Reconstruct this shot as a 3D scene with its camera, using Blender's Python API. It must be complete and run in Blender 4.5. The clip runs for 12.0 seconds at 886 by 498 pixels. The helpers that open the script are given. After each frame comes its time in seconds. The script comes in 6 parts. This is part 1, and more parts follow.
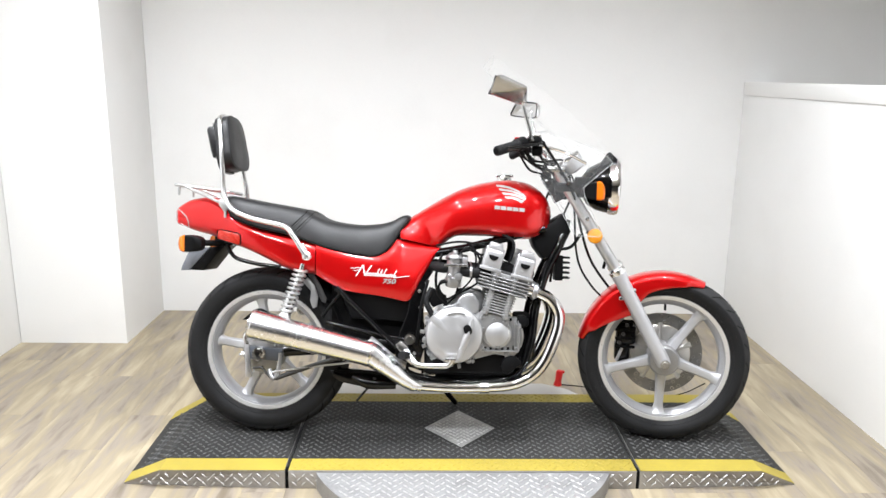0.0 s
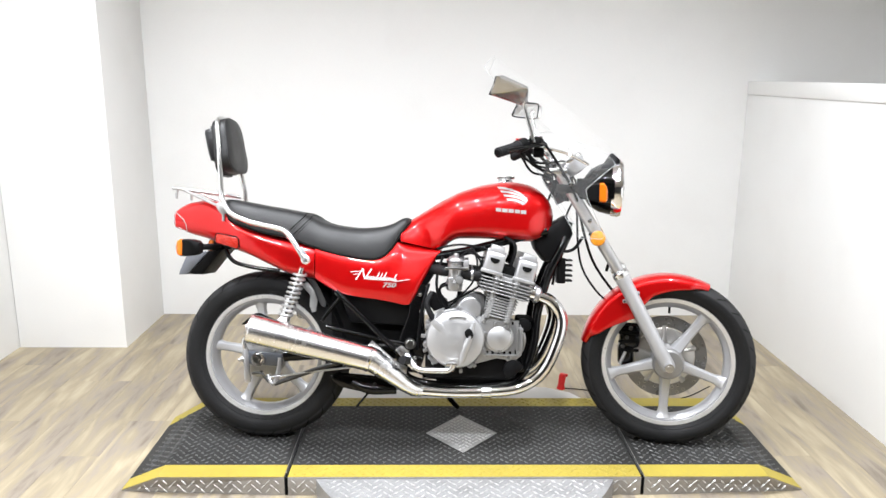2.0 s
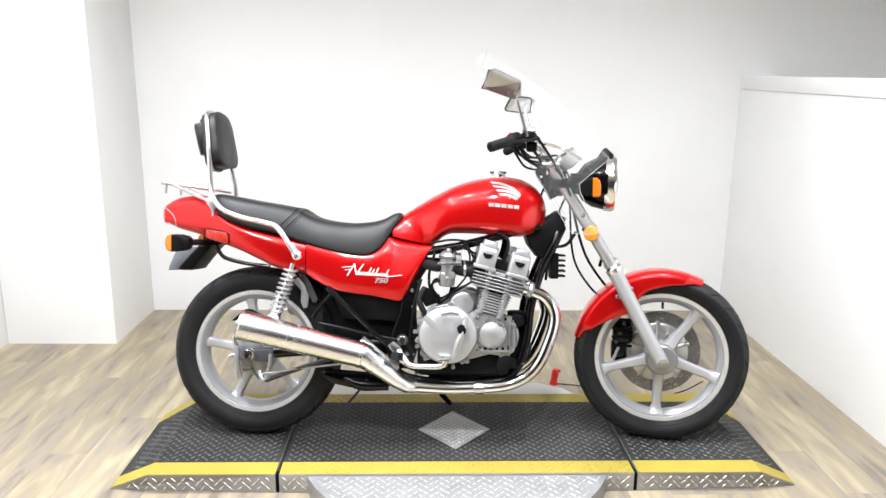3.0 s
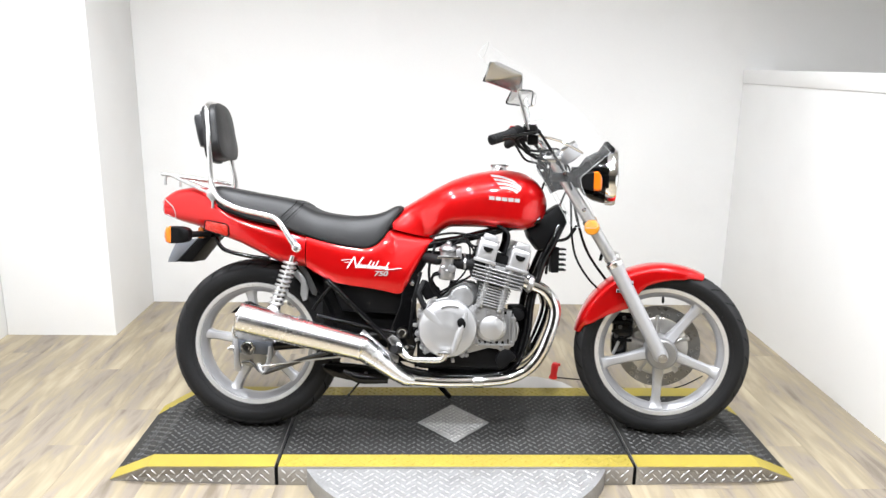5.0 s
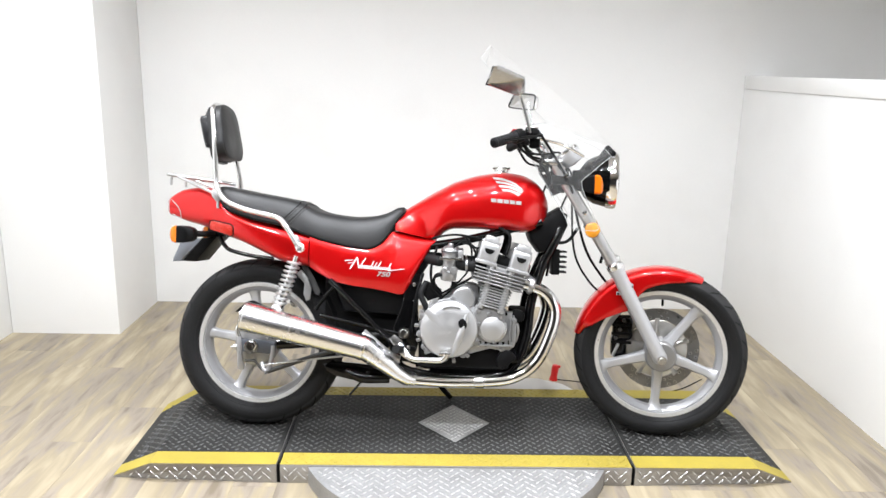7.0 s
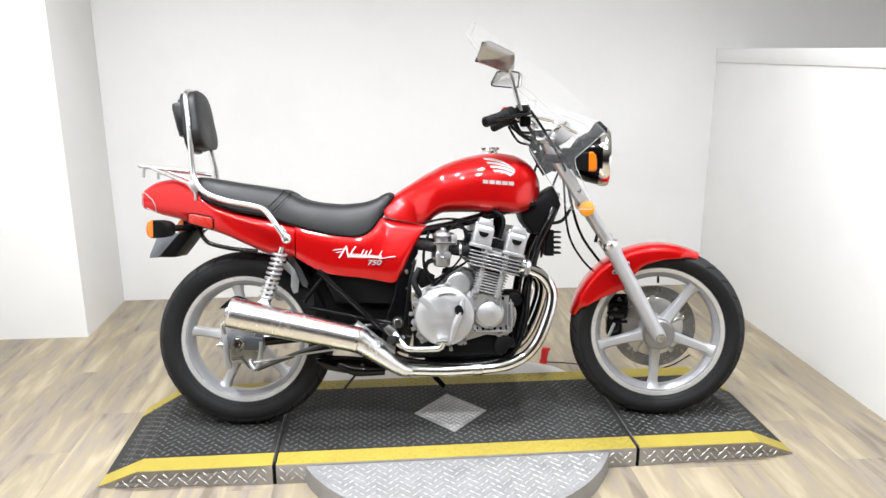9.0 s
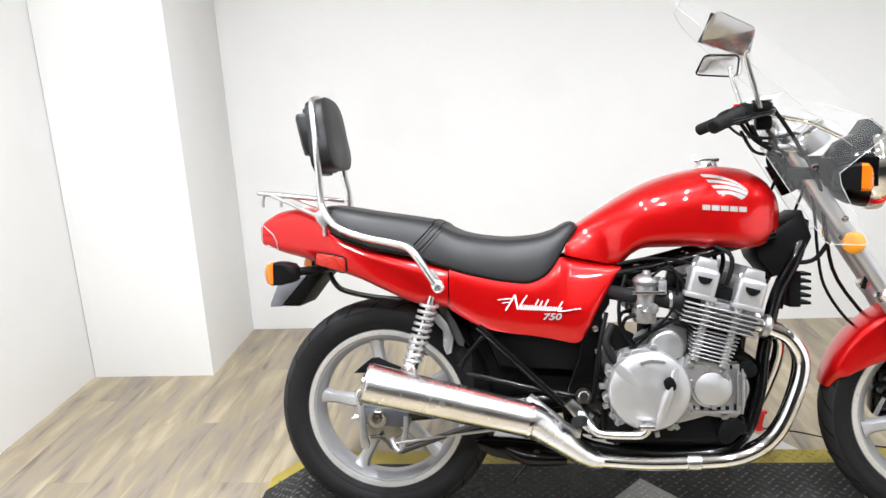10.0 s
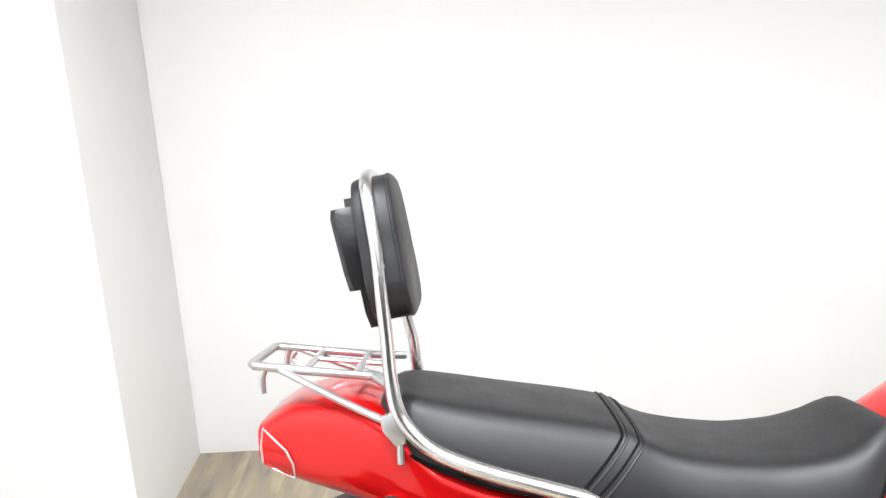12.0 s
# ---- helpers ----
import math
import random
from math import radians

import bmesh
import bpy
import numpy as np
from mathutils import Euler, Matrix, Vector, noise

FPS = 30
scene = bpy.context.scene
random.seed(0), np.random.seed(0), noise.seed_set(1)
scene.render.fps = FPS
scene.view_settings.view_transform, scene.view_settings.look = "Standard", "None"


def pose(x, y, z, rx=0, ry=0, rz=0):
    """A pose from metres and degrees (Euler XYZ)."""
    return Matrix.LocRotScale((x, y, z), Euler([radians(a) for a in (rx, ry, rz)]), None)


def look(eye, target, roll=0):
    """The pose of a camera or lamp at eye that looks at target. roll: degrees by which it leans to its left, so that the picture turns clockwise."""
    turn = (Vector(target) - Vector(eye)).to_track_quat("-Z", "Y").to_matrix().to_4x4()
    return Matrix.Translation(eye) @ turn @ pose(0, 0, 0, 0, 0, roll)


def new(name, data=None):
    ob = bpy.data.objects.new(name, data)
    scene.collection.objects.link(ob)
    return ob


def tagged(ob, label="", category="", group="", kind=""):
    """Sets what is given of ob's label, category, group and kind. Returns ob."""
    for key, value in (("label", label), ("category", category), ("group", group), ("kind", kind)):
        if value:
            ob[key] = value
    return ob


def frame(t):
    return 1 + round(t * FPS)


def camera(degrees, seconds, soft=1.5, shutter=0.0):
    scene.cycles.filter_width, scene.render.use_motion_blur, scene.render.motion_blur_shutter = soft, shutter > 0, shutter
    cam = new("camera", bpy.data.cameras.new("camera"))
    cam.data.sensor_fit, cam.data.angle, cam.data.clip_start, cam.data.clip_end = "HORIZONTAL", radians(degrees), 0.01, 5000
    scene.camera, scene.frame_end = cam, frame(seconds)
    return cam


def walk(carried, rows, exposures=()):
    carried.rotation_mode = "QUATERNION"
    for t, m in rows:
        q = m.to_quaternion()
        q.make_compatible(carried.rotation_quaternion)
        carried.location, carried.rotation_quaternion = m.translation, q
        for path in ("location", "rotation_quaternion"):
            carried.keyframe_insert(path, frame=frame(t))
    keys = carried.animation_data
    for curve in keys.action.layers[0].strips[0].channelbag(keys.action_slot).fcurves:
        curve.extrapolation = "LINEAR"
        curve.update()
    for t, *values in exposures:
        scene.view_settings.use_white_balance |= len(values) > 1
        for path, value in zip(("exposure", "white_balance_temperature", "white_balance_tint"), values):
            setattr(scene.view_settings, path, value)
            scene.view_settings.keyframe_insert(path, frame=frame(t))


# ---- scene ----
cam = camera(61.0, 12.0)
PATH = [
    (0, (-0.138, -2.711, 1.43), (-0.093, -0.764, 0.975), 0.8),
    (0.5, (-0.136, -2.704, 1.435), (-0.087, -0.752, 1.0), 0.7),
    (1, (-0.129, -2.689, 1.431), (-0.084, -0.739, 0.989), 0.9),
    (1.5, (-0.128, -2.68, 1.425), (-0.088, -0.73, 0.981), 0.9),
    (2, (-0.129, -2.674, 1.431), (-0.092, -0.726, 0.977), 0.5),
    (2.5, (-0.127, -2.661, 1.429), (-0.079, -0.717, 0.963), 0.6),
    (3, (-0.128, -2.653, 1.426), (-0.071, -0.709, 0.96), 0.6),
    (5, (-0.127, -2.646, 1.425), (-0.071, -0.706, 0.941), 0.9),
    (5.5, (-0.123, -2.649, 1.416), (-0.068, -0.706, 0.944), 0.8),
    (6, (-0.131, -2.655, 1.424), (-0.08, -0.713, 0.948), 0.9),
    (6.5, (-0.13, -2.668, 1.429), (-0.081, -0.723, 0.968), 0.9),
    (6.7, (-0.128, -2.676, 1.425), (-0.076, -0.734, 0.951), 1.3),
    (8.3, (-0.128, -2.676, 1.42), (-0.08, -0.734, 0.947), 1.3),
    (8.5, (-0.145, -2.66, 1.411), (-0.053, -0.719, 0.939), 2.0),
    (8.7, (-0.180, -2.664, 1.407), (-0.045, -0.724, 0.943), 1.6),
    (9, (-0.255, -2.581, 1.399), (-0.086, -0.655, 0.888), -0.1),
    (9.2, (-0.262, -2.510, 1.388), (-0.098, -0.588, 0.858), 0.0),
    (9.5, (-0.282, -2.271, 1.375), (-0.316, -0.346, 0.833), -2.6),
    (9.7, (-0.296, -2.125, 1.380), (-0.452, -0.197, 0.869), -1.6),
    (10, (-0.381, -1.923, 1.38), (-0.556, 0.001, 0.864), -3.0),
    (10.2, (-0.432, -1.801, 1.382), (-0.479, 0.135, 0.883), -2.3),
    (10.5, (-0.502, -1.583, 1.403), (-0.491, 0.337, 0.844), -5.2),
    (10.8, (-0.528, -1.354, 1.381), (-0.725, 0.574, 0.885), -5.4),
    (11, (-0.582, -1.21, 1.409), (-0.834, 0.71, 0.909), -4.4),
    (11.2, (-0.615, -1.100, 1.397), (-0.889, 0.817, 0.897), -4.6),
    (11.5, (-0.728, -0.95, 1.412), (-0.737, 0.971, 0.856), -4.1),
    (11.7, (-0.782, -0.893, 1.419), (-0.748, 1.035, 0.886), -3.4),
    (12, (-0.831, -0.844, 1.432), (-0.8, 1.087, 0.912), -2.5),
]
walk(cam, [(t, look(eye, target, roll)) for t, eye, target, roll in PATH], exposures=[(0.0, -0.04), (1.0, -0.04), (3.0, 0.08), (5.5, 0.08), (6.5, 0.02), (8.5, -0.08), (9.0, -0.08), (9.5, -0.04), (10.0, -0.06), (10.5, -0.08), (11.0, 0.02), (11.5, 0.09), (12.0, 0.1)])

# ---- light ----
world = bpy.data.worlds.new("world")
scene.world = world
world.use_nodes = True
world.node_tree.nodes["Background"].inputs[0].default_value = (0.9, 0.95, 1.0, 1)
world.node_tree.nodes["Background"].inputs[1].default_value = 0.02


def ceiling_lamp(x, y, z, wide, deep, watts, shape="RECTANGLE"):
    """The light of one ceiling fixture, facing down."""
    data = bpy.data.lights.new("ceiling_lamp", "AREA")
    data.shape, data.size, data.size_y, data.energy, data.color = shape, wide, deep, watts, (0.915, 0.945, 1.0)
    data.spread = radians(140)
    ob = new("ceiling_lamp", data)
    ob.matrix_basis = pose(x, y, z)
    return ob


CEILING = 3.1
# the last tube is an added unseen lamp that brightens the space past the half wall
TUBES = [(-1.4, -0.4), (0.9, -0.4), (-1.4, -2.0), (0.9, -2.0), (3.3, -0.6)]
SPOTS = [(-0.7, -0.9), (0.1, -0.9), (-0.7, -2.1), (0.1, -2.1)]
for lx, ly in TUBES:
    ceiling_lamp(lx, ly, CEILING - 0.04, 0.1, 0.45, 48 if lx < 0 else 26 if lx > 2 else 42 if ly > -1 else 16)
for lx, ly in SPOTS:
    ceiling_lamp(lx, ly, CEILING - 0.016, 0.12, 0.12, 26, "DISK")


# ---- materials ----
def material(name, color, rough=0.5, metal=0.0, vary=0.08, scale=6.0, bump=0.0, bump_scale=60.0, coat=0.0, spread=0.0, stains=0.0, stretch=(1, 1, 1), ior=1.5, spec=0.5, uneven=0.4):
    """A surface with coarse and fine variation of colour and gloss, and fine relief."""
    mat = bpy.data.materials.new(name)
    mat.use_nodes = True
    nt = mat.node_tree
    n, link = nt.nodes, nt.links.new
    bsdf = n["Principled BSDF"]
    bsdf.inputs["Metallic"].default_value = metal
    bsdf.inputs["Coat Weight"].default_value = coat
    bsdf.inputs["Coat Roughness"].default_value = 0.04
    bsdf.inputs["IOR"].default_value = ior
    bsdf.inputs["Specular IOR Level"].default_value = spec
    coord = n.new("ShaderNodeTexCoord")
    mapping = n.new("ShaderNodeMapping")
    mapping.inputs["Scale"].default_value = stretch
    link(coord.outputs["Object"], mapping.inputs[0])
    if spread:
        info_of = n.new("ShaderNodeObjectInfo")
        shift = n.new("ShaderNodeVectorMath")
        shift.operation = "SCALE"
        shift.inputs[0].default_value = (37.0, 53.0, 0.0)
        link(info_of.outputs["Random"], shift.inputs["Scale"])
        link(shift.outputs[0], mapping.inputs["Location"])
    coarse, fine = n.new("ShaderNodeTexNoise"), n.new("ShaderNodeTexNoise")
    for node, s, d in ((coarse, scale, 4.0), (fine, bump_scale, 3.0)):
        node.inputs["Scale"].default_value = s
        node.inputs["Detail"].default_value = d
        link(mapping.outputs[0], node.inputs["Vector"])
    ramp = n.new("ShaderNodeValToRGB")
    lo, hi = [max(0.0, c * (1 - vary)) for c in color], [min(1.0, c * (1 + vary)) for c in color]
    ramp.color_ramp.elements[0].position, ramp.color_ramp.elements[1].position = 0.3, 0.7
    ramp.color_ramp.elements[0].color, ramp.color_ramp.elements[1].color = (*lo, 1), (*hi, 1)
    mix = n.new("ShaderNodeMath")
    mix.operation = "MULTIPLY_ADD"
    mix.inputs[1].default_value, mix.inputs[2].default_value = 0.35, 0.32
    both = n.new("ShaderNodeMath")
    link(coarse.outputs[0], both.inputs[0])
    link(fine.outputs[0], both.inputs[1])
    link(both.outputs[0], mix.inputs[0])
    half = n.new("ShaderNodeMath")
    half.operation = "SUBTRACT"
    half.inputs[1].default_value = 0.17
    link(mix.outputs[0], half.inputs[0])
    link(half.outputs[0], ramp.inputs[0])
    out = ramp.outputs[0]
    if spread:
        info = n.new("ShaderNodeObjectInfo")
        hsv = n.new("ShaderNodeHueSaturation")
        value = n.new("ShaderNodeMapRange")
        value.inputs["To Min"].default_value, value.inputs["To Max"].default_value = 1 - spread, 1 + spread
        link(info.outputs["Random"], value.inputs[0])
        link(value.outputs[0], hsv.inputs["Value"])
        link(out, hsv.inputs["Color"])
        out = hsv.outputs[0]
    if stains:
        spot = n.new("ShaderNodeTexNoise")
        spot.inputs["Scale"].default_value, spot.inputs["Detail"].default_value = 2.3, 8.0
        link(mapping.outputs[0], spot.inputs["Vector"])
        cut = n.new("ShaderNodeMapRange")
        cut.inputs["From Min"].default_value, cut.inputs["From Max"].default_value = 0.52, 0.75
        cut.inputs["To Max"].default_value = stains
        link(spot.outputs[0], cut.inputs[0])
        dirt = n.new("ShaderNodeMixRGB")
        dirt.blend_type = "MULTIPLY"
        dirt.inputs[2].default_value = (0.45, 0.42, 0.38, 1)
        link(cut.outputs[0], dirt.inputs[0])
        link(out, dirt.inputs[1])
        out = dirt.outputs[0]
    link(out, bsdf.inputs["Base Color"])
    gloss = n.new("ShaderNodeMapRange")
    gloss.inputs["To Min"].default_value, gloss.inputs["To Max"].default_value = max(0.02, rough * (1.2 - uneven)), min(1.0, rough * (1.2 + uneven))
    link(both.outputs[0], gloss.inputs[0])
    gloss.inputs["From Max"].default_value = 1.6
    gloss.inputs["From Min"].default_value = 0.4
    link(gloss.outputs[0], bsdf.inputs["Roughness"])
    if bump:
        relief = n.new("ShaderNodeBump")
        relief.inputs["Strength"].default_value, relief.inputs["Distance"].default_value = bump, 0.002
        link(fine.outputs[0], relief.inputs["Height"])
        link(relief.outputs[0], bsdf.inputs["Normal"])
    return mat


def clear(name, color, rough=0.02, ior=1.45, solid=0.0):
    """Clear or tinted plastic and glass."""
    mat = material(name, color, rough, 0, 0.02, ior=ior)
    mat.node_tree.nodes["Principled BSDF"].inputs["Transmission Weight"].default_value = 1.0 - solid
    return mat


def film_clear(name, alpha, rough):
    """A thin clear sheet; its faint milky tint stands in for reflections of the white room."""
    mat = material(name, (0.82, 0.83, 0.83), rough, 0, 0.04, 20)
    mat.node_tree.nodes["Principled BSDF"].inputs["Alpha"].default_value = alpha
    return mat


def wood(name):
    """Printed wood planks: long streaks of grey and tan, knots of darker grain, each plank its own cut."""
    mat = material(name, (0.3, 0.24, 0.17), 0.4, 0, 0.3, 3.0, 0.2, 30, spread=0.07, stretch=(3.6, 0.55, 1), spec=0.4)
    nt = mat.node_tree
    n, link = nt.nodes, nt.links.new
    mapping = n["Mapping"]
    wide, thin = n.new("ShaderNodeTexNoise"), n.new("ShaderNodeTexNoise")
    wide.inputs["Scale"].default_value, wide.inputs["Detail"].default_value = 1.6, 3.0
    thin.inputs["Scale"].default_value, thin.inputs["Detail"].default_value = 5.2, 4.0
    for node in (wide, thin):
        link(mapping.outputs[0], node.inputs["Vector"])
        node.inputs["Distortion"].default_value = 0.6
    blend = n.new("ShaderNodeMath")
    blend.operation = "MULTIPLY_ADD"
    blend.inputs[1].default_value = 0.52
    link(thin.outputs[0], blend.inputs[0])
    half = n.new("ShaderNodeMath")
    half.operation = "MULTIPLY"
    half.inputs[1].default_value = 0.48
    link(wide.outputs[0], half.inputs[0])
    link(half.outputs[0], blend.inputs[2])
    ramp = n.new("ShaderNodeValToRGB")
    ramp.color_ramp.elements[0].position, ramp.color_ramp.elements[0].color = 0.35, (0.145, 0.118, 0.086, 1)
    ramp.color_ramp.elements[1].position, ramp.color_ramp.elements[1].color = 0.64, (0.39, 0.33, 0.228, 1)
    middle = ramp.color_ramp.elements.new(0.5)
    middle.color = (0.268, 0.224, 0.152, 1)
    grey = ramp.color_ramp.elements.new(0.44)
    grey.color = (0.24, 0.205, 0.165, 1)
    link(blend.outputs[0], ramp.inputs[0])
    link(ramp.outputs[0], n["Hue/Saturation/Value"].inputs["Color"])
    return mat


wall_paint = material("wall_paint", (0.83, 0.83, 0.82), 0.6, 0, 0.025, 1.5, 0.15, 140, stains=0.07)
ceiling_paint = material("ceiling_paint", (0.75, 0.75, 0.74), 0.8, 0, 0.03, 2)
plank_wood = wood("plank_wood")
joint_dark = material("joint_dark", (0.23, 0.19, 0.135), 0.8)
black_plate = material("black_plate", (0.026, 0.0258, 0.025), 0.5, 0.0, 0.9, 3.2, 0.5, 90, stains=0.4, spec=0.18)
tread_worn = material("tread_worn", (0.085, 0.085, 0.083), 0.38, 0.3, 0.5, 7, 0.2, 60)
yellow_paint = material("yellow_paint", (0.33, 0.26, 0.036), 0.5, 0, 0.2, 9, 0.3, 70, stains=0.4)
raw_aluminium = material("raw_aluminium", (0.36, 0.345, 0.325), 0.42, 0.5, 0.25, 8, 0.3, 80, stains=0.12)
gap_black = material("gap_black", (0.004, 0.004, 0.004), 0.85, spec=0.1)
red_paint = material("red_paint", (0.5, 0.003, 0.0038), 0.25, 0.5, 0.02, 6, 0, 20, coat=0.75, spec=0.2, uneven=0.05)
satin_chrome = material("satin_chrome", (0.8, 0.8, 0.81), 0.21, 1.0, 0.04, 10)
chrome = material("chrome", (0.86, 0.86, 0.87), 0.05, 1.0, 0.03, 12)
rack_steel = material("rack_steel", (0.5, 0.5, 0.5), 0.3, 0.85, 0.06, 14)
rail_chrome = material("rail_chrome", (0.7, 0.7, 0.7), 0.2, 1.0, 0.06, 16)
dull_chrome = material("dull_chrome", (0.72, 0.72, 0.72), 0.2, 1.0, 0.06, 12)
fork_silver = material("fork_silver", (0.5, 0.5, 0.5), 0.36, 0.9, 0.05, 20)
mirror_shell = material("mirror_shell", (0.5, 0.5, 0.51), 0.16, 1.0, 0.08, 14)
silver_paint = material("silver_paint", (0.42, 0.42, 0.43), 0.38, 0.5, 0.05, 20, 0.05, 200)
cast_aluminium = material("cast_aluminium", (0.34, 0.34, 0.34), 0.36, 0.85, 0.14, 14, 0.2, 120)
polished_cover = material("polished_cover", (0.46, 0.46, 0.465), 0.36, 0.8, 0.05, 5, 0.0, 40)
seat_vinyl = material("seat_vinyl", (0.0095, 0.0095, 0.01), 0.42, 0, 0.15, 12, 0.08, 300, spec=0.45)
rubber = material("rubber", (0.0085, 0.0085, 0.009), 0.55, 0, 0.35, 9, 0.35, 130, spec=0.2)
black_paint = material("black_paint", (0.002, 0.002, 0.0022), 0.12, 0, 0.2, 14, 0.05, 100, spec=0.3)
black_plastic = material("black_plastic", (0.003, 0.003, 0.0033), 0.42, 0, 0.2, 14, 0.2, 200, spec=0.12)
steel = material("steel", (0.42, 0.42, 0.43), 0.33, 0.95, 0.15, 20, 0.1, 90)
dark_steel = material("dark_steel", (0.07, 0.07, 0.07), 0.4, 0.8, 0.25, 20, 0.2, 90)
amber_lens = clear("amber_lens", (0.95, 0.24, 0.012), 0.12, 1.45, 0.55)
reflector_amber = clear("reflector_amber", (0.95, 0.42, 0.025), 0.12, 1.45, 0.55)
reflector_red = material("reflector_red", (0.34, 0.018, 0.01), 0.22, 0, 0.25, 60, 0.3, 240)
red_lens = clear("red_lens", (0.7, 0.01, 0.012), 0.1, 1.45, 0.6)
clear_plastic = film_clear("clear_plastic", 0.03, 0.05)
glass = clear("glass", (0.97, 0.98, 0.98), 0.01)
mirror_glass = material("mirror_glass", (0.9, 0.9, 0.91), 0.02, 1.0, 0.01)
decal_white = material("decal_white", (0.78, 0.78, 0.78), 0.35, 0, 0.02)
decal_silver = material("decal_silver", (0.4, 0.38, 0.37), 0.35, 0.3, 0.05)
red_plastic = material("red_plastic", (0.5, 0.012, 0.012), 0.4, 0, 0.08, 20)
clear_lobe = film_clear("clear_lobe", 0.06, 0.1)
clear_edge = material("clear_edge", (0.45, 0.46, 0.46), 0.2, 0, 0.05)
clear_fold = film_clear("clear_fold", 0.22, 0.2)
tick_metal = material("tick_metal", (0.52, 0.515, 0.505), 0.34, 0.6, 0.1, 20, 0.1, 80)
step_metal = material("step_metal", (0.31, 0.31, 0.31), 0.42, 0.5, 0.3, 14, 0.4, 120, stains=0.25)
black_leather = material("black_leather", (0.008, 0.008, 0.009), 0.33, 0, 0.3, 14, 0.5, 60, spec=0.3)
# lighter copy of the rubber: light on the tread put into its colour
tread_rubber_lit = material("tread_rubber_lit", (0.025, 0.025, 0.0255), 0.7, 0, 0.3, 14, 0.3, 110, spec=0.2)
grey_plate = material("grey_plate", (0.14, 0.15, 0.17), 0.45, 0.2, 0.06, 10)
lamp_panel = bpy.data.materials.new("lamp_panel")
lamp_panel.use_nodes = True
lamp_panel.node_tree.nodes["Principled BSDF"].inputs["Emission Color"].default_value = (1, 0.985, 0.96, 1)
lamp_panel.node_tree.nodes["Principled BSDF"].inputs["Emission Strength"].default_value = 6.0


# ---- mesh tools ----
def mesh(name, verts, faces, mat, parent=None, label="", smooth=True, sharp=38, m=None, kind=""):
    """One mesh object from points and faces, under parent where it is a part."""
    data = bpy.data.meshes.new(name)
    pts = [m @ Vector(v) for v in verts] if m else [tuple(v) for v in verts]
    data.from_pydata(pts, [], faces)
    bm = bmesh.new()
    bm.from_mesh(data)
    bmesh.ops.recalc_face_normals(bm, faces=bm.faces)
    bm.to_mesh(data)
    bm.free()
    data.materials.append(mat)
    if smooth:
        data.shade_smooth()
        data.set_sharp_from_angle(angle=radians(sharp))
    ob = new(name, data)
    ob.parent = parent
    return tagged(ob, label, "", "", kind)


def part(name, bm, mat, parent=None, label="", smooth=True, sharp=38, m=None):
    """Links a bmesh as one mesh object under a thing or a part."""
    if m:
        bmesh.ops.transform(bm, matrix=m, verts=bm.verts)
    data = bpy.data.meshes.new(name)
    bm.to_mesh(data)
    bm.free()
    data.materials.append(mat)
    if smooth:
        data.shade_smooth()
        data.set_sharp_from_angle(angle=radians(sharp))
    ob = new(name, data)
    ob.parent = parent
    return tagged(ob, label)


def thing(name, label, category, m=None, group="", kind=""):
    ob = new(name)
    ob.empty_display_size = 0.1
    if m:
        ob.matrix_basis = m
    return tagged(ob, label, category, group, kind)


def add_box(bm, x0, x1, y0, y1, z0, z1, bevel=0.0, m=None, seg=1):
    made = bmesh.ops.create_cube(bm, size=1)["verts"]
    for v in made:
        v.co = Vector((x0 if v.co.x < 0 else x1, y0 if v.co.y < 0 else y1, z0 if v.co.z < 0 else z1))
    if bevel:
        edges = list({e for v in made for e in v.link_edges})
        res = bmesh.ops.bevel(bm, geom=edges, offset=bevel, segments=seg, affect="EDGES", profile=0.6)
        made = list(set(res["verts"]) | {v for v in made if v.is_valid})
    if m:
        bmesh.ops.transform(bm, matrix=m, verts=[v for v in made if v.is_valid])
    return made


def box(name, lo, hi, mat, parent=None, label="", bevel=0.0, m=None, seg=2):
    bm = bmesh.new()
    add_box(bm, lo[0], hi[0], lo[1], hi[1], lo[2], hi[2], bevel, None, seg)
    return part(name, bm, mat, parent, label, m=m)


def smooth_path(points, step=4, closed=False):
    """A Catmull-Rom curve through the points."""
    p = [Vector(q) for q in points]
    if closed:
        p = [p[-1], *p, p[0], p[1]]
    else:
        p = [2 * p[0] - p[1], *p, 2 * p[-1] - p[-2]]
    out = []
    for a, b, c, d in zip(p, p[1:], p[2:], p[3:]):
        for k in range(step):
            t = k / step
            out.append(0.5 * ((2 * b) + (c - a) * t + (2 * a - 5 * b + 4 * c - d) * t * t + (3 * b - a - 3 * c + d) * t ** 3))
    if not closed:
        out.append(p[-2])
    return out


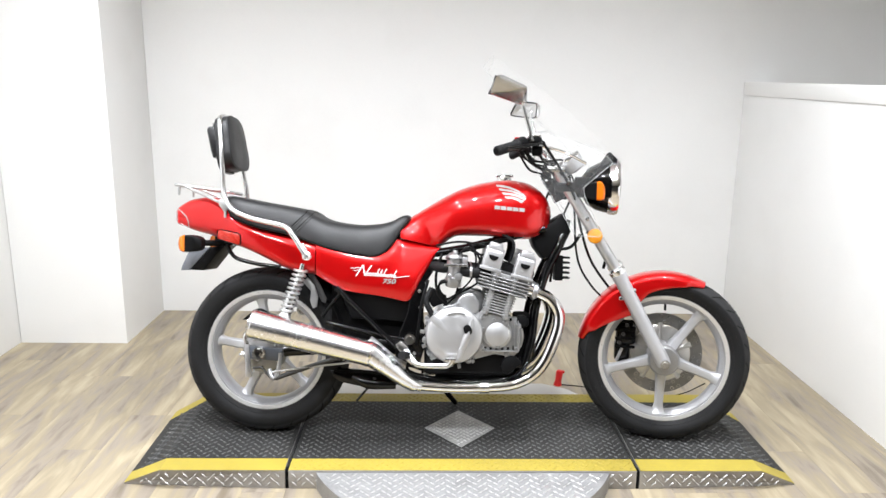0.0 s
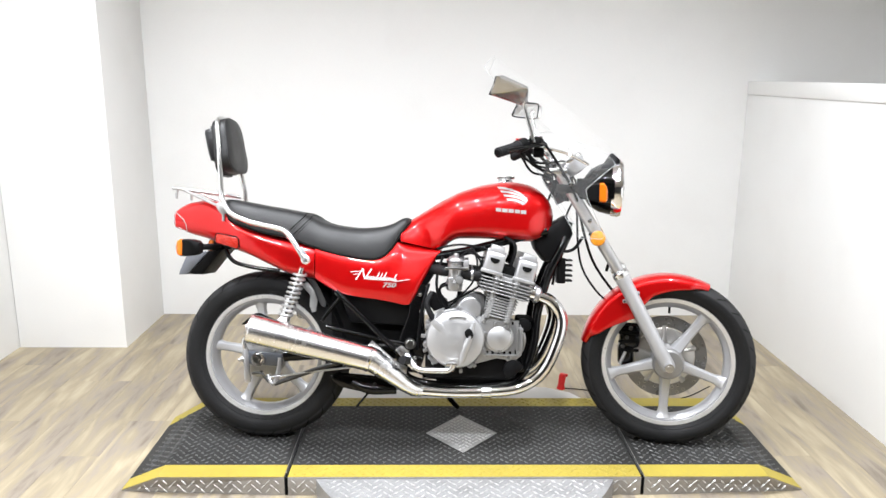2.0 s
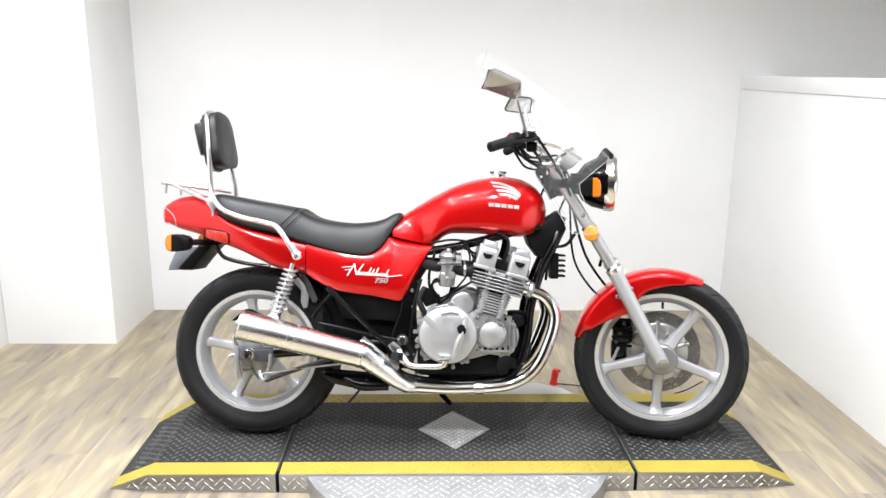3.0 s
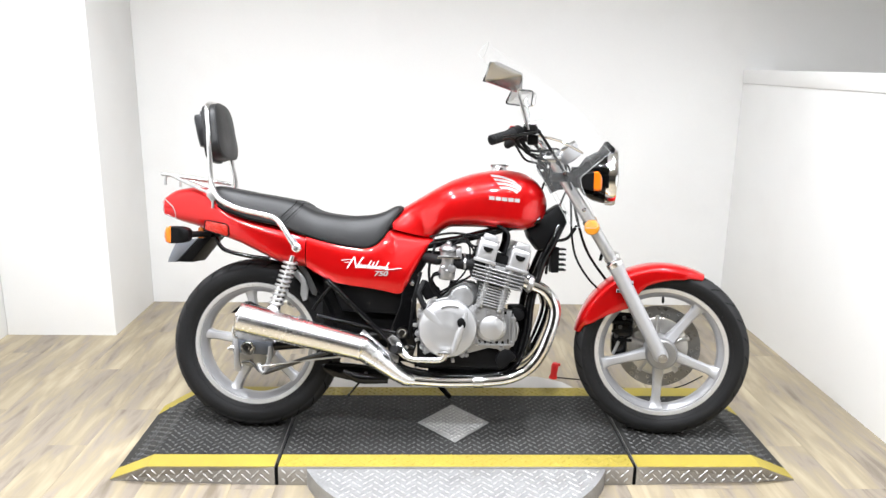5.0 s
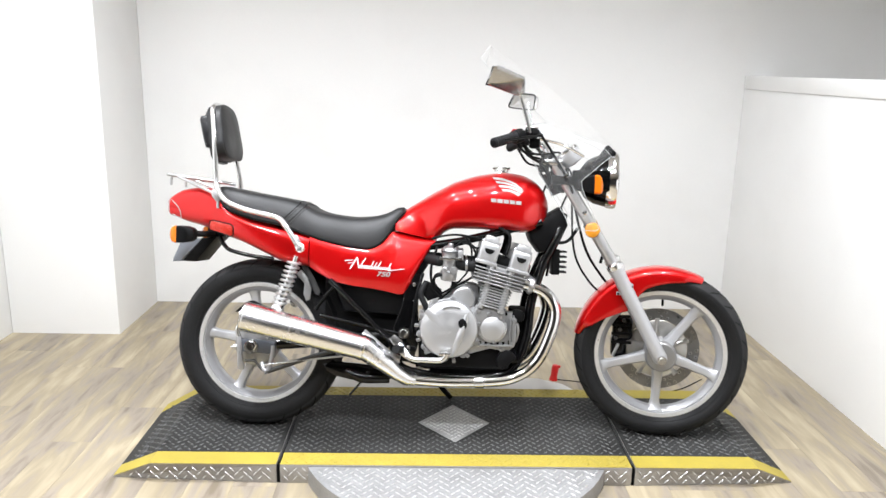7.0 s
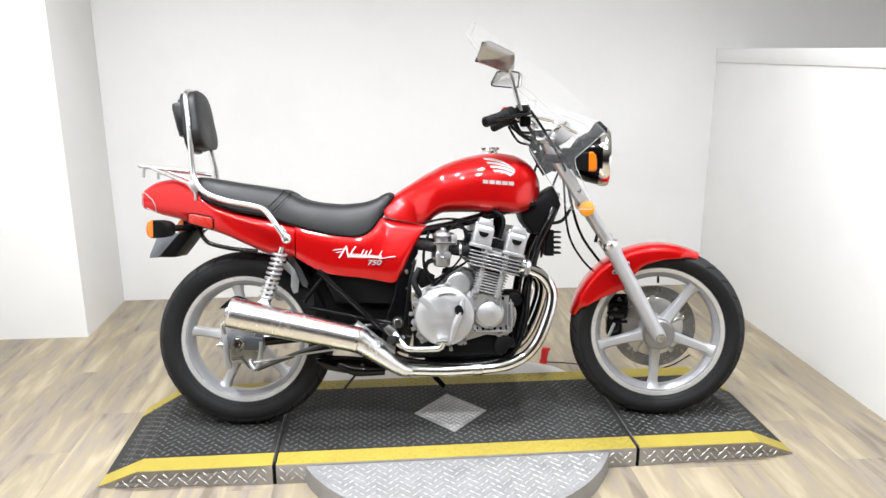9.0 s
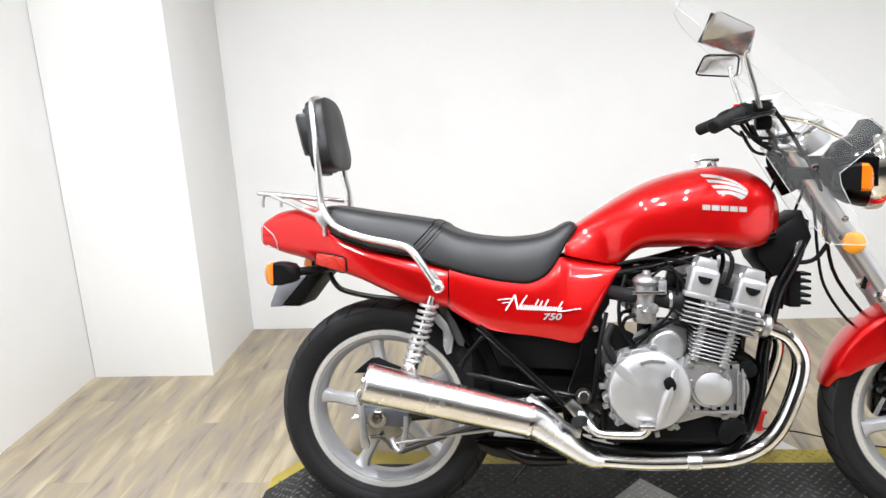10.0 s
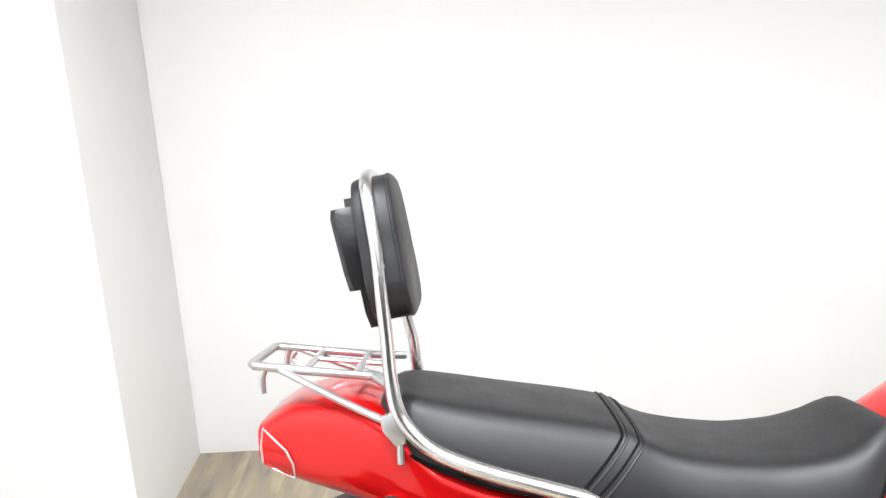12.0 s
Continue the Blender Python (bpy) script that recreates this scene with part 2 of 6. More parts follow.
def tube_data(points, radius, seg=12, step=4, closed=False, straight=False, flat=1.0):
    """Verts and faces of a round bar along the points; radius is one number or one a point."""
    rs = radius if isinstance(radius, (list, tuple)) else [radius] * len(points)
    pts = [Vector(p) for p in points] if straight else smooth_path(points, step, closed)
    n = len(pts)
    rad = [float(np.interp(i * (len(rs) - 1 + closed) / max(1, n - (0 if closed else 1)), range(len(rs) + closed), list(rs) + ([rs[0]] if closed else []))) for i in range(n)]
    verts, faces, side = [], [], None
    for i, p in enumerate(pts):
        a, b = pts[i - 1] if (i or closed) else p, pts[(i + 1) % n] if (i < n - 1 or closed) else p
        t = (b - a).normalized()
        if side is None:
            side = t.orthogonal().normalized()
        side = (side - t * side.dot(t)).normalized()
        up = t.cross(side)
        for k in range(seg):
            ang = 2 * math.pi * k / seg
            verts.append(p + rad[i] * (math.cos(ang) * side + flat * math.sin(ang) * up))
    for i in range(n if closed else n - 1):
        j = (i + 1) % n
        for k in range(seg):
            l = (k + 1) % seg
            faces.append((i * seg + k, i * seg + l, j * seg + l, j * seg + k))
    if not closed:
        faces += [tuple(range(seg))[::-1], tuple((n - 1) * seg + k for k in range(seg))]
    return verts, faces


def tube(name, points, radius, mat, parent=None, label="", seg=12, step=4, closed=False, straight=False, m=None, flat=1.0):
    return mesh(name, *tube_data(points, radius, seg, step, closed, straight, flat), mat, parent, label, m=m)


def join(*pieces):
    """Several pairs of verts and faces as one."""
    verts, faces = [], []
    for v, f in pieces:
        k = len(verts)
        verts += [Vector(q) for q in v]
        faces += [tuple(i + k for i in g) for g in f]
    return verts, faces


def lathe_data(profile, origin, axis, seg=48, closed=False):
    """A turned shape: profile of (radius, place along the axis)."""
    axis = Vector(axis).normalized()
    u = axis.orthogonal().normalized()
    if abs(axis.y) > 0.7:
        u = (Vector((1, 0, 0)) - axis * axis.x).normalized()
    v = axis.cross(u)
    verts, faces = [], []
    for r, h in profile:
        for k in range(seg):
            a = 2 * math.pi * k / seg
            verts.append(Vector(origin) + axis * h + r * (math.cos(a) * u + math.sin(a) * v))
    rows = len(profile)
    for i in range(rows if closed else rows - 1):
        j = (i + 1) % rows
        for k in range(seg):
            l = (k + 1) % seg
            faces.append((i * seg + k, i * seg + l, j * seg + l, j * seg + k))
    if not closed:
        if profile[0][0] > 1e-5:
            faces.append(tuple(range(seg)))
        if profile[-1][0] > 1e-5:
            faces.append(tuple((rows - 1) * seg + k for k in range(seg)))
    return verts, faces


def lathe(name, profile, origin, axis, mat, parent=None, label="", seg=48, closed=False, m=None, sharp=38):
    return mesh(name, *lathe_data(profile, origin, axis, seg, closed), mat, parent, label, m=m, sharp=sharp)


def loft_data(rings, caps=True, closed=True):
    n = len(rings[0])
    verts = [Vector(p) for r in rings for p in r]
    faces = []
    for i in range(len(rings) - 1):
        for k in range(n if closed else n - 1):
            l = (k + 1) % n
            faces.append((i * n + k, i * n + l, (i + 1) * n + l, (i + 1) * n + k))
    if caps:
        faces += [tuple(range(n)), tuple((len(rings) - 1) * n + k for k in range(n))]
    return verts, faces


def loft(name, rings, mat, parent=None, label="", caps=True, closed=True, m=None, sharp=38):
    return mesh(name, *loft_data(rings, caps, closed), mat, parent, label, m=m, sharp=sharp)


def plate(name, outline, y0, y1, mat, parent=None, label="", bevel=0.003, m=None, seg=2, curve=0):
    """A plate cut to an outline in the x-z plane, from y0 to y1."""
    pts = [(p.x, p.z) for p in smooth_path([(x, 0, z) for x, z in outline], curve, True)] if curve else outline
    bm = bmesh.new()
    face = bm.faces.new([bm.verts.new((x, y0, z)) for x, z in pts])
    res = bmesh.ops.extrude_face_region(bm, geom=[face])
    for v in res["geom"]:
        if isinstance(v, bmesh.types.BMVert):
            v.co.y = y1
    bmesh.ops.recalc_face_normals(bm, faces=bm.faces)
    if bevel:
        rim = [e for e in bm.edges if abs(e.verts[0].co.y - e.verts[1].co.y) < 1e-6]
        bmesh.ops.bevel(bm, geom=rim, offset=bevel, segments=seg, affect="EDGES", profile=0.5)
    return part(name, bm, mat, parent, label, m=m)


def interp(x, table, col):
    return float(np.interp(x, [r[0] for r in table], [r[col] for r in table]))



# ---- room ----
X0, X1, XR, Y0, Y1 = -2.295, 1.695, 1.86, -2.9, 1.702
CX, CY, LEDGE = -1.731, 1.128, 1.405
FX0, FX1, FY = -5.0, 4.6, -8.0
# dark colour of the added unseen walls, so glossy parts reflect less white
dark_surround = material("dark_surround", (0.2, 0.2, 0.2), 0.7, 0, 0.06, 1.2, 0.1, 90)


def wall(name, lo, hi, label, mat=None):
    ob = box(name, lo, hi, mat or wall_paint, None, label, bevel=0.004)
    return tagged(ob, label, "wall", "", "structure")


wall("wall_north", (X0 - 0.12, Y1, -0.02), (FX1, Y1 + 0.12, CEILING), "smooth white painted back wall behind the motorcycle")
wall("wall_west", (X0 - 0.12, Y0, -0.02), (X0, Y1 - 0.002, CEILING), "smooth white painted side wall")
wall("wall_east", (X1, Y0, -0.02), (XR, Y1 - 0.002, LEDGE - 0.075), "white painted half wall below a ledge")
wall("column", (X0 + 0.002, CY, -0.02), (CX, Y1 - 0.002, CEILING), "white painted boxed column in the room corner")
# unseen walls added to close the room; the dark ones darken reflections
wall("wall_south", (FX0, FY - 0.12, -0.02), (FX1, FY, CEILING), "unseen far wall, dark grey to keep reflections dark", dark_surround)
wall("wall_far_west", (FX0 - 0.12, FY, -0.02), (FX0, Y0, CEILING), "unseen side wall, dark grey to keep reflections dark", dark_surround)
wall("wall_far_east", (FX1, FY, -0.02), (FX1 + 0.12, Y1 + 0.12, CEILING), "pale grey side wall beyond the half wall")
wall("wall_return", (FX0 - 0.12, Y0, -0.02), (X0 - 0.122, Y0 + 0.12, CEILING), "unseen return wall, dark grey to keep reflections dark", dark_surround)
ledge = box("trim_ledge", (X1 - 0.005, Y0 + 0.004, LEDGE - 0.075), (XR + 0.005, Y1 - 0.004, LEDGE), wall_paint, None, bevel=0.005)
tagged(ledge, "white painted ledge capping the half wall", "ledge", "", "structure")
ceil = box("ceiling", (FX0 - 0.12, FY - 0.12, CEILING + 0.002), (FX1 + 0.12, Y1 + 0.12, CEILING + 0.12), ceiling_paint)
tagged(ceil, "plain grey ceiling over the bay", "ceiling", "", "structure")

# fixtures to match, the added one beyond the half wall included
for tx, ty in TUBES:
    fixture = thing("tube_light", "slim white ceiling tube light, switched on", "ceiling light", pose(tx, ty, CEILING), "tube lights")
    box("housing", (-0.05, -0.62, -0.03), (0.05, 0.62, 0.0), silver_paint, fixture, bevel=0.006)
    box("diffuser", (-0.04, -0.6, -0.036), (0.04, 0.6, -0.0305), lamp_panel, fixture, "glowing white diffuser", 0.002)
for tx, ty in SPOTS:
    fixture = thing("down_light", "small round white ceiling downlight, switched on", "ceiling light", pose(tx, ty, CEILING), "downlights")
    lathe("bezel", [(0.062, 0.0), (0.085, 0.0), (0.088, -0.006), (0.08, -0.014), (0.064, -0.012)], (0, 0, 0), (0, 0, 1), silver_paint, fixture, seg=32, closed=True)
    lathe("bulb", [(0.0, -0.013), (0.04, -0.012), (0.06, -0.008), (0.06, -0.002)], (0, 0, 0), (0, 0, 1), lamp_panel, fixture, "glowing white lens", 32)

# small white box on the ledge
box_small = box("ledge_box", (XR - 0.1, 0.16, LEDGE), (XR - 0.02, 0.26, LEDGE + 0.05), wall_paint, None, bevel=0.004)
tagged(box_small, "small white plastic box on the ledge", "box")


# ---- display platform ----
pale_plate = material("pale_plate", (0.55, 0.54, 0.52), 0.45, 0.3, 0.06, 6, 0.2, 60, stains=0.1)
inset_metal = material("inset_metal", (0.34, 0.34, 0.33), 0.45, 0.35, 0.3, 16, 0.4, 90, stains=0.5)
HP, PF, PB, YW = 0.07, -0.316, 0.335, 0.082
XS, XE, XT = 0.62, 1.06, 1.2
platform = thing("display_platform", "low black checker-plate display platform with yellow painted edges", "platform")


def tread_data(x0, x1, y0, y1, z_of, step=0.034, length=0.021, width=0.0085, height=0.003, skip=None):
    """Raised checker-plate bars, in turn leaning left and right."""
    verts, faces = [], []
    row = 0
    y = y0 + step * 0.5
    while y < y1 - step * 0.3:
        x = x0 + step * (0.5 + 0.5 * (row % 2))
        col = 0
        while x < x1 - step * 0.3:
            if not skip or not skip(x, y):
                ang = radians(45 if (row + col) % 2 else -45)
                c, s = math.cos(ang), math.sin(ang)
                k = len(verts)
                for u, v, w in ((-length / 2, 0, 0), (0, -width / 2, 0), (length / 2, 0, 0), (0, width / 2, 0), (-length * 0.25, 0, height), (length * 0.25, 0, height)):
                    px, py = x + u * c - v * s, y + u * s + v * c
                    verts.append((px, py, z_of(px, py) + w))
                faces += [(k, k + 1, k + 4), (k + 1, k + 5, k + 4), (k + 1, k + 2, k + 5), (k + 2, k + 3, k + 5), (k + 3, k + 4, k + 5), (k + 3, k, k + 4)]
            x += step
            col += 1
        y += step * 0.5
        row += 1
    return verts, faces


def slab(name, corners, z0, mat, parent, label="", bevel=0.002):
    """A slab with given top corners (x, y, z) above a flat underside."""
    n = len(corners)
    verts = [*corners, *[(x, y, z0) for x, y, z in corners]]
    faces = [tuple(range(n)), tuple(range(2 * n - 1, n - 1, -1))] + [(i, i + n, (i + 1) % n + n, (i + 1) % n) for i in range(n)]
    return mesh(name, verts, faces, mat, parent, label, smooth=False)


def ramp_z(x, y):
    return HP - (HP - 0.004) * max(0.0, (abs(x) - XE) / (XT - XE))


GAP = 0.006
in_diamond = lambda x, y: abs(x) / 0.15 + abs(y - 0.008) / 0.165 < 1
centre = box("centre_panel", (-XS + GAP, PF, 0.0), (XS - GAP, PB, HP), raw_aluminium, platform, "centre panel of the platform, aluminium sides", 0.002)
box("centre_deck", (-XS + GAP + 0.001, PF + YW, HP - 0.003), (XS - GAP - 0.001, PB - YW, HP + 0.0012), black_plate, centre, "scuffed black checker plate")
for y0, y1 in ((PF + 0.001, PF + YW), (PB - YW, PB - 0.001)):
    box("yellow_edge", (-XS + GAP + 0.001, y0 + 0.0003, HP - 0.002), (XS - GAP - 0.001, y1 - 0.0003, HP + 0.0012), yellow_paint, centre)
mesh("deck_tread", *tread_data(-XS + 0.01, XS - 0.01, PF + YW, PB - YW, lambda x, y: HP + 0.001, skip=in_diamond), tread_worn, centre, smooth=False, kind="stuff")
mesh("edge_tread", *join(tread_data(-XS + 0.01, XS - 0.01, PF, PF + YW, lambda x, y: HP + 0.001), tread_data(-XS + 0.01, XS - 0.01, PB - YW, PB, lambda x, y: HP + 0.001)), yellow_paint, centre, smooth=False, kind="stuff")
slab("diamond_inset", [(-0.138, 0.008, HP + 0.003), (0, -0.148, HP + 0.003), (0.138, 0.008, HP + 0.003), (0, 0.164, HP + 0.003)], HP, inset_metal, centre, "bare aluminium diamond-shaped inset")
mesh("inset_tread", *tread_data(-0.14, 0.14, -0.15, 0.17, lambda x, y: HP + 0.003, skip=lambda x, y: abs(x) / 0.126 + abs(y - 0.008) / 0.144 > 1, step=0.026, length=0.018), tick_metal, centre, smooth=False, kind="stuff")


def face_tread(x0, x1, y, z_top, step=0.032):
    """Checker bars on an upright front face."""
    v, f = tread_data(x0, x1, 0.003, 0.066, lambda a, b: 0.0, step, 0.024, 0.006, 0.0025)
    keep = [(a, y - c, b) for a, b, c in v]
    good = [g for g in f if all(keep[i][2] < z_top(keep[i][0]) - 0.006 for i in g)]
    return keep, good


for s in (-1, 1):
    xs = lambda x: s * x
    order = lambda c: c if s > 0 else c[::-1]
    ob = mesh("end_panel", [(s * (XS + GAP), PF, 0), (s * XT, PF + 0.03, 0), (s * XT, PB - 0.05, 0), (s * (XS + GAP), PB, 0), (s * (XS + GAP), PF, HP), (s * XE, PF, HP), (s * XT, PF + 0.03, 0.004), (s * XT, PB - 0.05, 0.004), (s * XE, PB, HP), (s * (XS + GAP), PB, HP)],
              [(0, 1, 2, 3), (4, 5, 8, 9), (5, 6, 7, 8), (0, 4, 9, 3), (0, 1, 6, 5, 4), (3, 2, 7, 8, 9), (1, 2, 7, 6)], raw_aluminium, platform, "sloped end panel of the platform, aluminium sides", smooth=False)
    lift = 0.0016

    def sheet(name, poly, mat, label=""):
        n = len(poly)
        top = [(x, y, ramp_z(x, y) + lift) for x, y in poly]
        low = [(x, y, ramp_z(x, y) - 0.003) for x, y in poly]
        return mesh(name, top + low, [tuple(range(n)), tuple(range(2 * n - 1, n - 1, -1))] + [(i, i + n, (i + 1) % n + n, (i + 1) % n) for i in range(n)], mat, ob, label, smooth=False)

    a, e, t = s * (XS + GAP + 0.001), s * XE, s * (XT - 0.0005)
    sheet("end_deck", [(a, PF + YW), (e, PF + YW), (e, PB - YW), (a, PB - YW)], black_plate, "scuffed black checker plate")
    sheet("end_ramp", [(e, PF + YW), (t, PF + YW + 0.02), (t, PB - YW - 0.05), (e, PB - YW)], black_plate)
    for y0, y1, o, q in ((PF + 0.001, PF + YW - 0.0003, 0.03, 0.02), (PB - 0.001, PB - YW + 0.0003, -0.05, -0.05)):
        sheet("yellow_edge", [(a, y0), (e, y0), (e, y1), (a, y1)], yellow_paint)
        sheet("yellow_ramp_edge", [(e, y0), (t, y0 + o), (t, y1 + q), (e, y1)], yellow_paint)
    lo, hi = min(a, s * (XT - 0.02)), max(a, s * (XT - 0.02))
    mesh("deck_tread", *tread_data(lo + 0.005, hi, PF + YW, PB - YW - 0.01, lambda x, y: ramp_z(x, y) + lift), tread_worn, ob, smooth=False, kind="stuff")
    top = lambda x: ramp_z(x, 0)
    v, f = face_tread(lo, hi, PF, top)
    mesh("side_tread", [(x, y + 0.03 * max(0, (abs(x) - XE) / (XT - XE)), z) for x, y, z in v], f, tick_metal, ob, smooth=False, kind="stuff")
v, f = face_tread(-XS + 0.01, XS - 0.01, PF, lambda x: HP)
mesh("side_tread", v, f, tick_metal, centre, smooth=False, kind="stuff")
for s in (-1, 1):
    box("joint_bar", (s * XS - 0.0035, PF + 0.02, HP - 0.006), (s * XS + 0.0035, PB - 0.02, HP + 0.0035), dark_steel, platform, "worn metal bar in the joint", 0.0015)
    box("joint_strip", (s * XS - GAP + 0.001, PF + 0.003, 0.0), (s * XS + GAP - 0.001, PB - 0.003, HP - 0.004), gap_black, platform, "dark rubber joint between panels")

# half-round front step and plain rear plate
DR, DY, DZ = 0.56, -0.1, 0.064
step_ob = thing("round_step", "half-round bare aluminium checker-plate step against the platform", "step")
a0 = math.acos((PF - 0.003 - DY) / DR * -1)
arc = [(DR * math.sin(a), DY - DR * math.cos(a)) for a in np.linspace(-a0, a0, 61)]
slab("step_top", [(x, y, DZ) for x, y in arc], 0.0, step_metal, step_ob)
mesh("step_tread", *tread_data(-0.56, 0.56, -0.66, PF, lambda x, y: DZ, skip=lambda x, y: x * x + (y - DY) ** 2 > (DR - 0.02) ** 2, step=0.036, length=0.024, width=0.006), tick_metal, step_ob, smooth=False, kind="stuff")
rear = thing("rear_plate", "flat pale aluminium plate behind the platform", "plate")
slab("plate_top", [(-0.6, PB + 0.004, 0.055), (0.56, PB + 0.004, 0.055), (0.5, 0.44, 0.05), (0.4, 0.51, 0.045), (-0.5, 0.51, 0.045), (-0.57, 0.44, 0.05)], 0.0, pale_plate, rear)


# ---- motorcycle: bodywork ----
LEAN, YAW, STEER, RAKE = 0.208, -0.048, -0.168, 0.497
bike = thing("motorcycle", "red standard motorcycle with chrome exhaust, black seat and clear windshield", "motorcycle",
             Matrix.Translation((0, -0.032, HP)) @ Matrix.Rotation(YAW, 4, "Z") @ Matrix.Rotation(-LEAN, 4, "X"))
HEAD = Vector((0.7355, 0, 0.2945))
S = Matrix.Translation(HEAD) @ Matrix.Rotation(STEER, 4, Vector((-math.sin(RAKE), 0, math.cos(RAKE)))) @ Matrix.Translation(-HEAD)


def power(v, e):
    return math.copysign(abs(v) ** e, v)


def hull_rings(table, n=40, mid=0.42, top=2.4, low=4.0, side=2.6, step=0.012):
    """Cross-sections of a rounded hull along x, from rows of (x, top, bottom, half width)."""
    xs = [r[0] for r in table]
    dense = sorted(set([round(float(x), 4) for a, b in zip(xs, xs[1:]) for x in np.linspace(a, b, max(2, int(abs(b - a) / step) + 1))]))
    rings = []
    for x in dense:
        zt, zb, w = [spline(x, table, c) for c in (1, 2, 3)]
        zc = zb + mid * (zt - zb)
        ring = []
        for k in range(n):
            a = 2 * math.pi * k / n
            c, s = math.cos(a), math.sin(a)
            ex, up = (2 / top, zt - zc) if s > 0 else (2 / low, zc - zb)
            ring.append((x, w * power(c, 2 / side), zc + up * power(s, ex)))
        rings.append(ring)
    return rings


def spline(x, table, col):
    """A smooth value between the rows of a table, with no overshoot."""
    xs, ys = [r[0] for r in table], [r[col] for r in table]
    i = max(0, min(len(xs) - 2, int(np.searchsorted(xs, x)) - 1))
    h = xs[i + 1] - xs[i]
    d = [(ys[k + 1] - ys[k]) / (xs[k + 1] - xs[k]) for k in range(len(xs) - 1)]

    def slope(k):
        if k == 0 or k == len(xs) - 1:
            return d[min(k, len(d) - 1)]
        return 0.0 if d[k - 1] * d[k] <= 0 else 2 * d[k - 1] * d[k] / (d[k - 1] + d[k])

    t = (x - xs[i]) / h
    return (2 * t ** 3 - 3 * t * t + 1) * ys[i] + (t ** 3 - 2 * t * t + t) * h * slope(i) + (3 * t * t - 2 * t ** 3) * ys[i + 1] + (t ** 3 - t * t) * h * slope(i + 1)


TANK = [(-0.235, 0.812, 0.752, 0.08), (-0.204, 0.834, 0.744, 0.088), (-0.13, 0.881, 0.729, 0.108), (-0.091, 0.905, 0.722, 0.124), (-0.061, 0.921, 0.748, 0.133),
        (-0.02, 0.942, 0.766, 0.142), (0.081, 0.972, 0.767, 0.152), (0.161, 0.982, 0.760, 0.152), (0.229, 0.974, 0.757, 0.144), (0.265, 0.958, 0.763, 0.131),
        (0.29, 0.940, 0.778, 0.114), (0.312, 0.914, 0.800, 0.086), (0.325, 0.886, 0.828, 0.052), (0.331, 0.864, 0.848, 0.02)]
SEAT = [(-0.928, 0.868, 0.845, 0.05), (-0.918, 0.892, 0.832, 0.088), (-0.885, 0.902, 0.822, 0.114), (-0.841, 0.896, 0.804, 0.128), (-0.759, 0.882, 0.778, 0.136), (-0.635, 0.862, 0.754, 0.141),
        (-0.578, 0.85, 0.732, 0.142), (-0.552, 0.834, 0.725, 0.143), (-0.511, 0.817, 0.712, 0.145), (-0.45, 0.806, 0.697, 0.146), (-0.387, 0.801, 0.685, 0.144), (-0.34, 0.804, 0.681, 0.1435), (-0.312, 0.8075, 0.687, 0.1415),
        (-0.285, 0.8145, 0.704, 0.137), (-0.264, 0.822, 0.728, 0.129), (-0.246, 0.8325, 0.758, 0.117), (-0.23, 0.84, 0.786, 0.1055), (-0.217, 0.842, 0.803, 0.094), (-0.207, 0.838, 0.813, 0.08), (-0.2015, 0.83, 0.819, 0.062)]
TAIL = [(-0.548, 0.735, 0.608, 0.146), (-0.638, 0.757, 0.622, 0.145), (-0.717, 0.775, 0.655, 0.140), (-0.8, 0.8, 0.693, 0.134), (-0.84, 0.818, 0.707, 0.13), (-0.87, 0.846, 0.718, 0.125),
        (-0.9, 0.876, 0.73, 0.119), (-0.94, 0.893, 0.742, 0.112), (-0.965, 0.897, 0.75, 0.107), (-1.04, 0.888, 0.769, 0.093), (-1.072, 0.874, 0.781, 0.086), (-1.092, 0.861, 0.787, 0.081), (-1.096, 0.857, 0.789, 0.079)][::-1]


def seat_half(x):
    """Half a cross-section of the seat at x: flat crowned top, soft ridge, side that falls outward to the lower edge."""
    zt, zb, w = [spline(x, SEAT, c) for c in (1, 2, 3)]
    h = zt - zb
    rows = [(0.0, 0.0), (0.6, 0.0), (0.93, 0.0), (0.99, 0.03), (1.0, 0.12), (0.985, 0.32), (0.945, 0.55), (0.875, 0.76), (0.8, 0.88), (0.72, 0.945), (0.6, 0.975), (0.4, 0.99), (0.2, 0.998), (0.0, 1.0)]
    line = smooth_path([(0, a * w, zb + b * h) for a, b in rows], 3)
    return [(p.y, p.z) for p in line]


def seat_rings():
    rings = []
    for x in sorted({round(float(v), 4) for a, b in zip(SEAT, SEAT[1:]) for v in np.linspace(a[0], b[0], max(2, int((b[0] - a[0]) / 0.008) + 1))}):
        half = seat_half(x)
        rings.append([(x, y, z) for y, z in half] + [(x, -y, z) for y, z in half[-2:0:-1]])
    return rings


tank = loft("fuel_tank", hull_rings(TANK, 56, 0.4, 2.5, 5.0, 2.8), red_paint, bike, "glossy red rounded fuel tank")
seat = loft("seat", seat_rings(), seat_vinyl, bike, "stepped black vinyl dual seat", sharp=60)


def tail_skew(x):
    """The tail is bent a little towards the far side."""
    return 0.1 * max(0.0, -0.88 - x)


tail = loft("tail_cowl", [[(x, y + tail_skew(x), z) for x, y, z in ring] for ring in hull_rings(TAIL, 48, 0.55, 3.4, 5.0, 5.0)], red_paint, bike, "glossy red tail cowl")


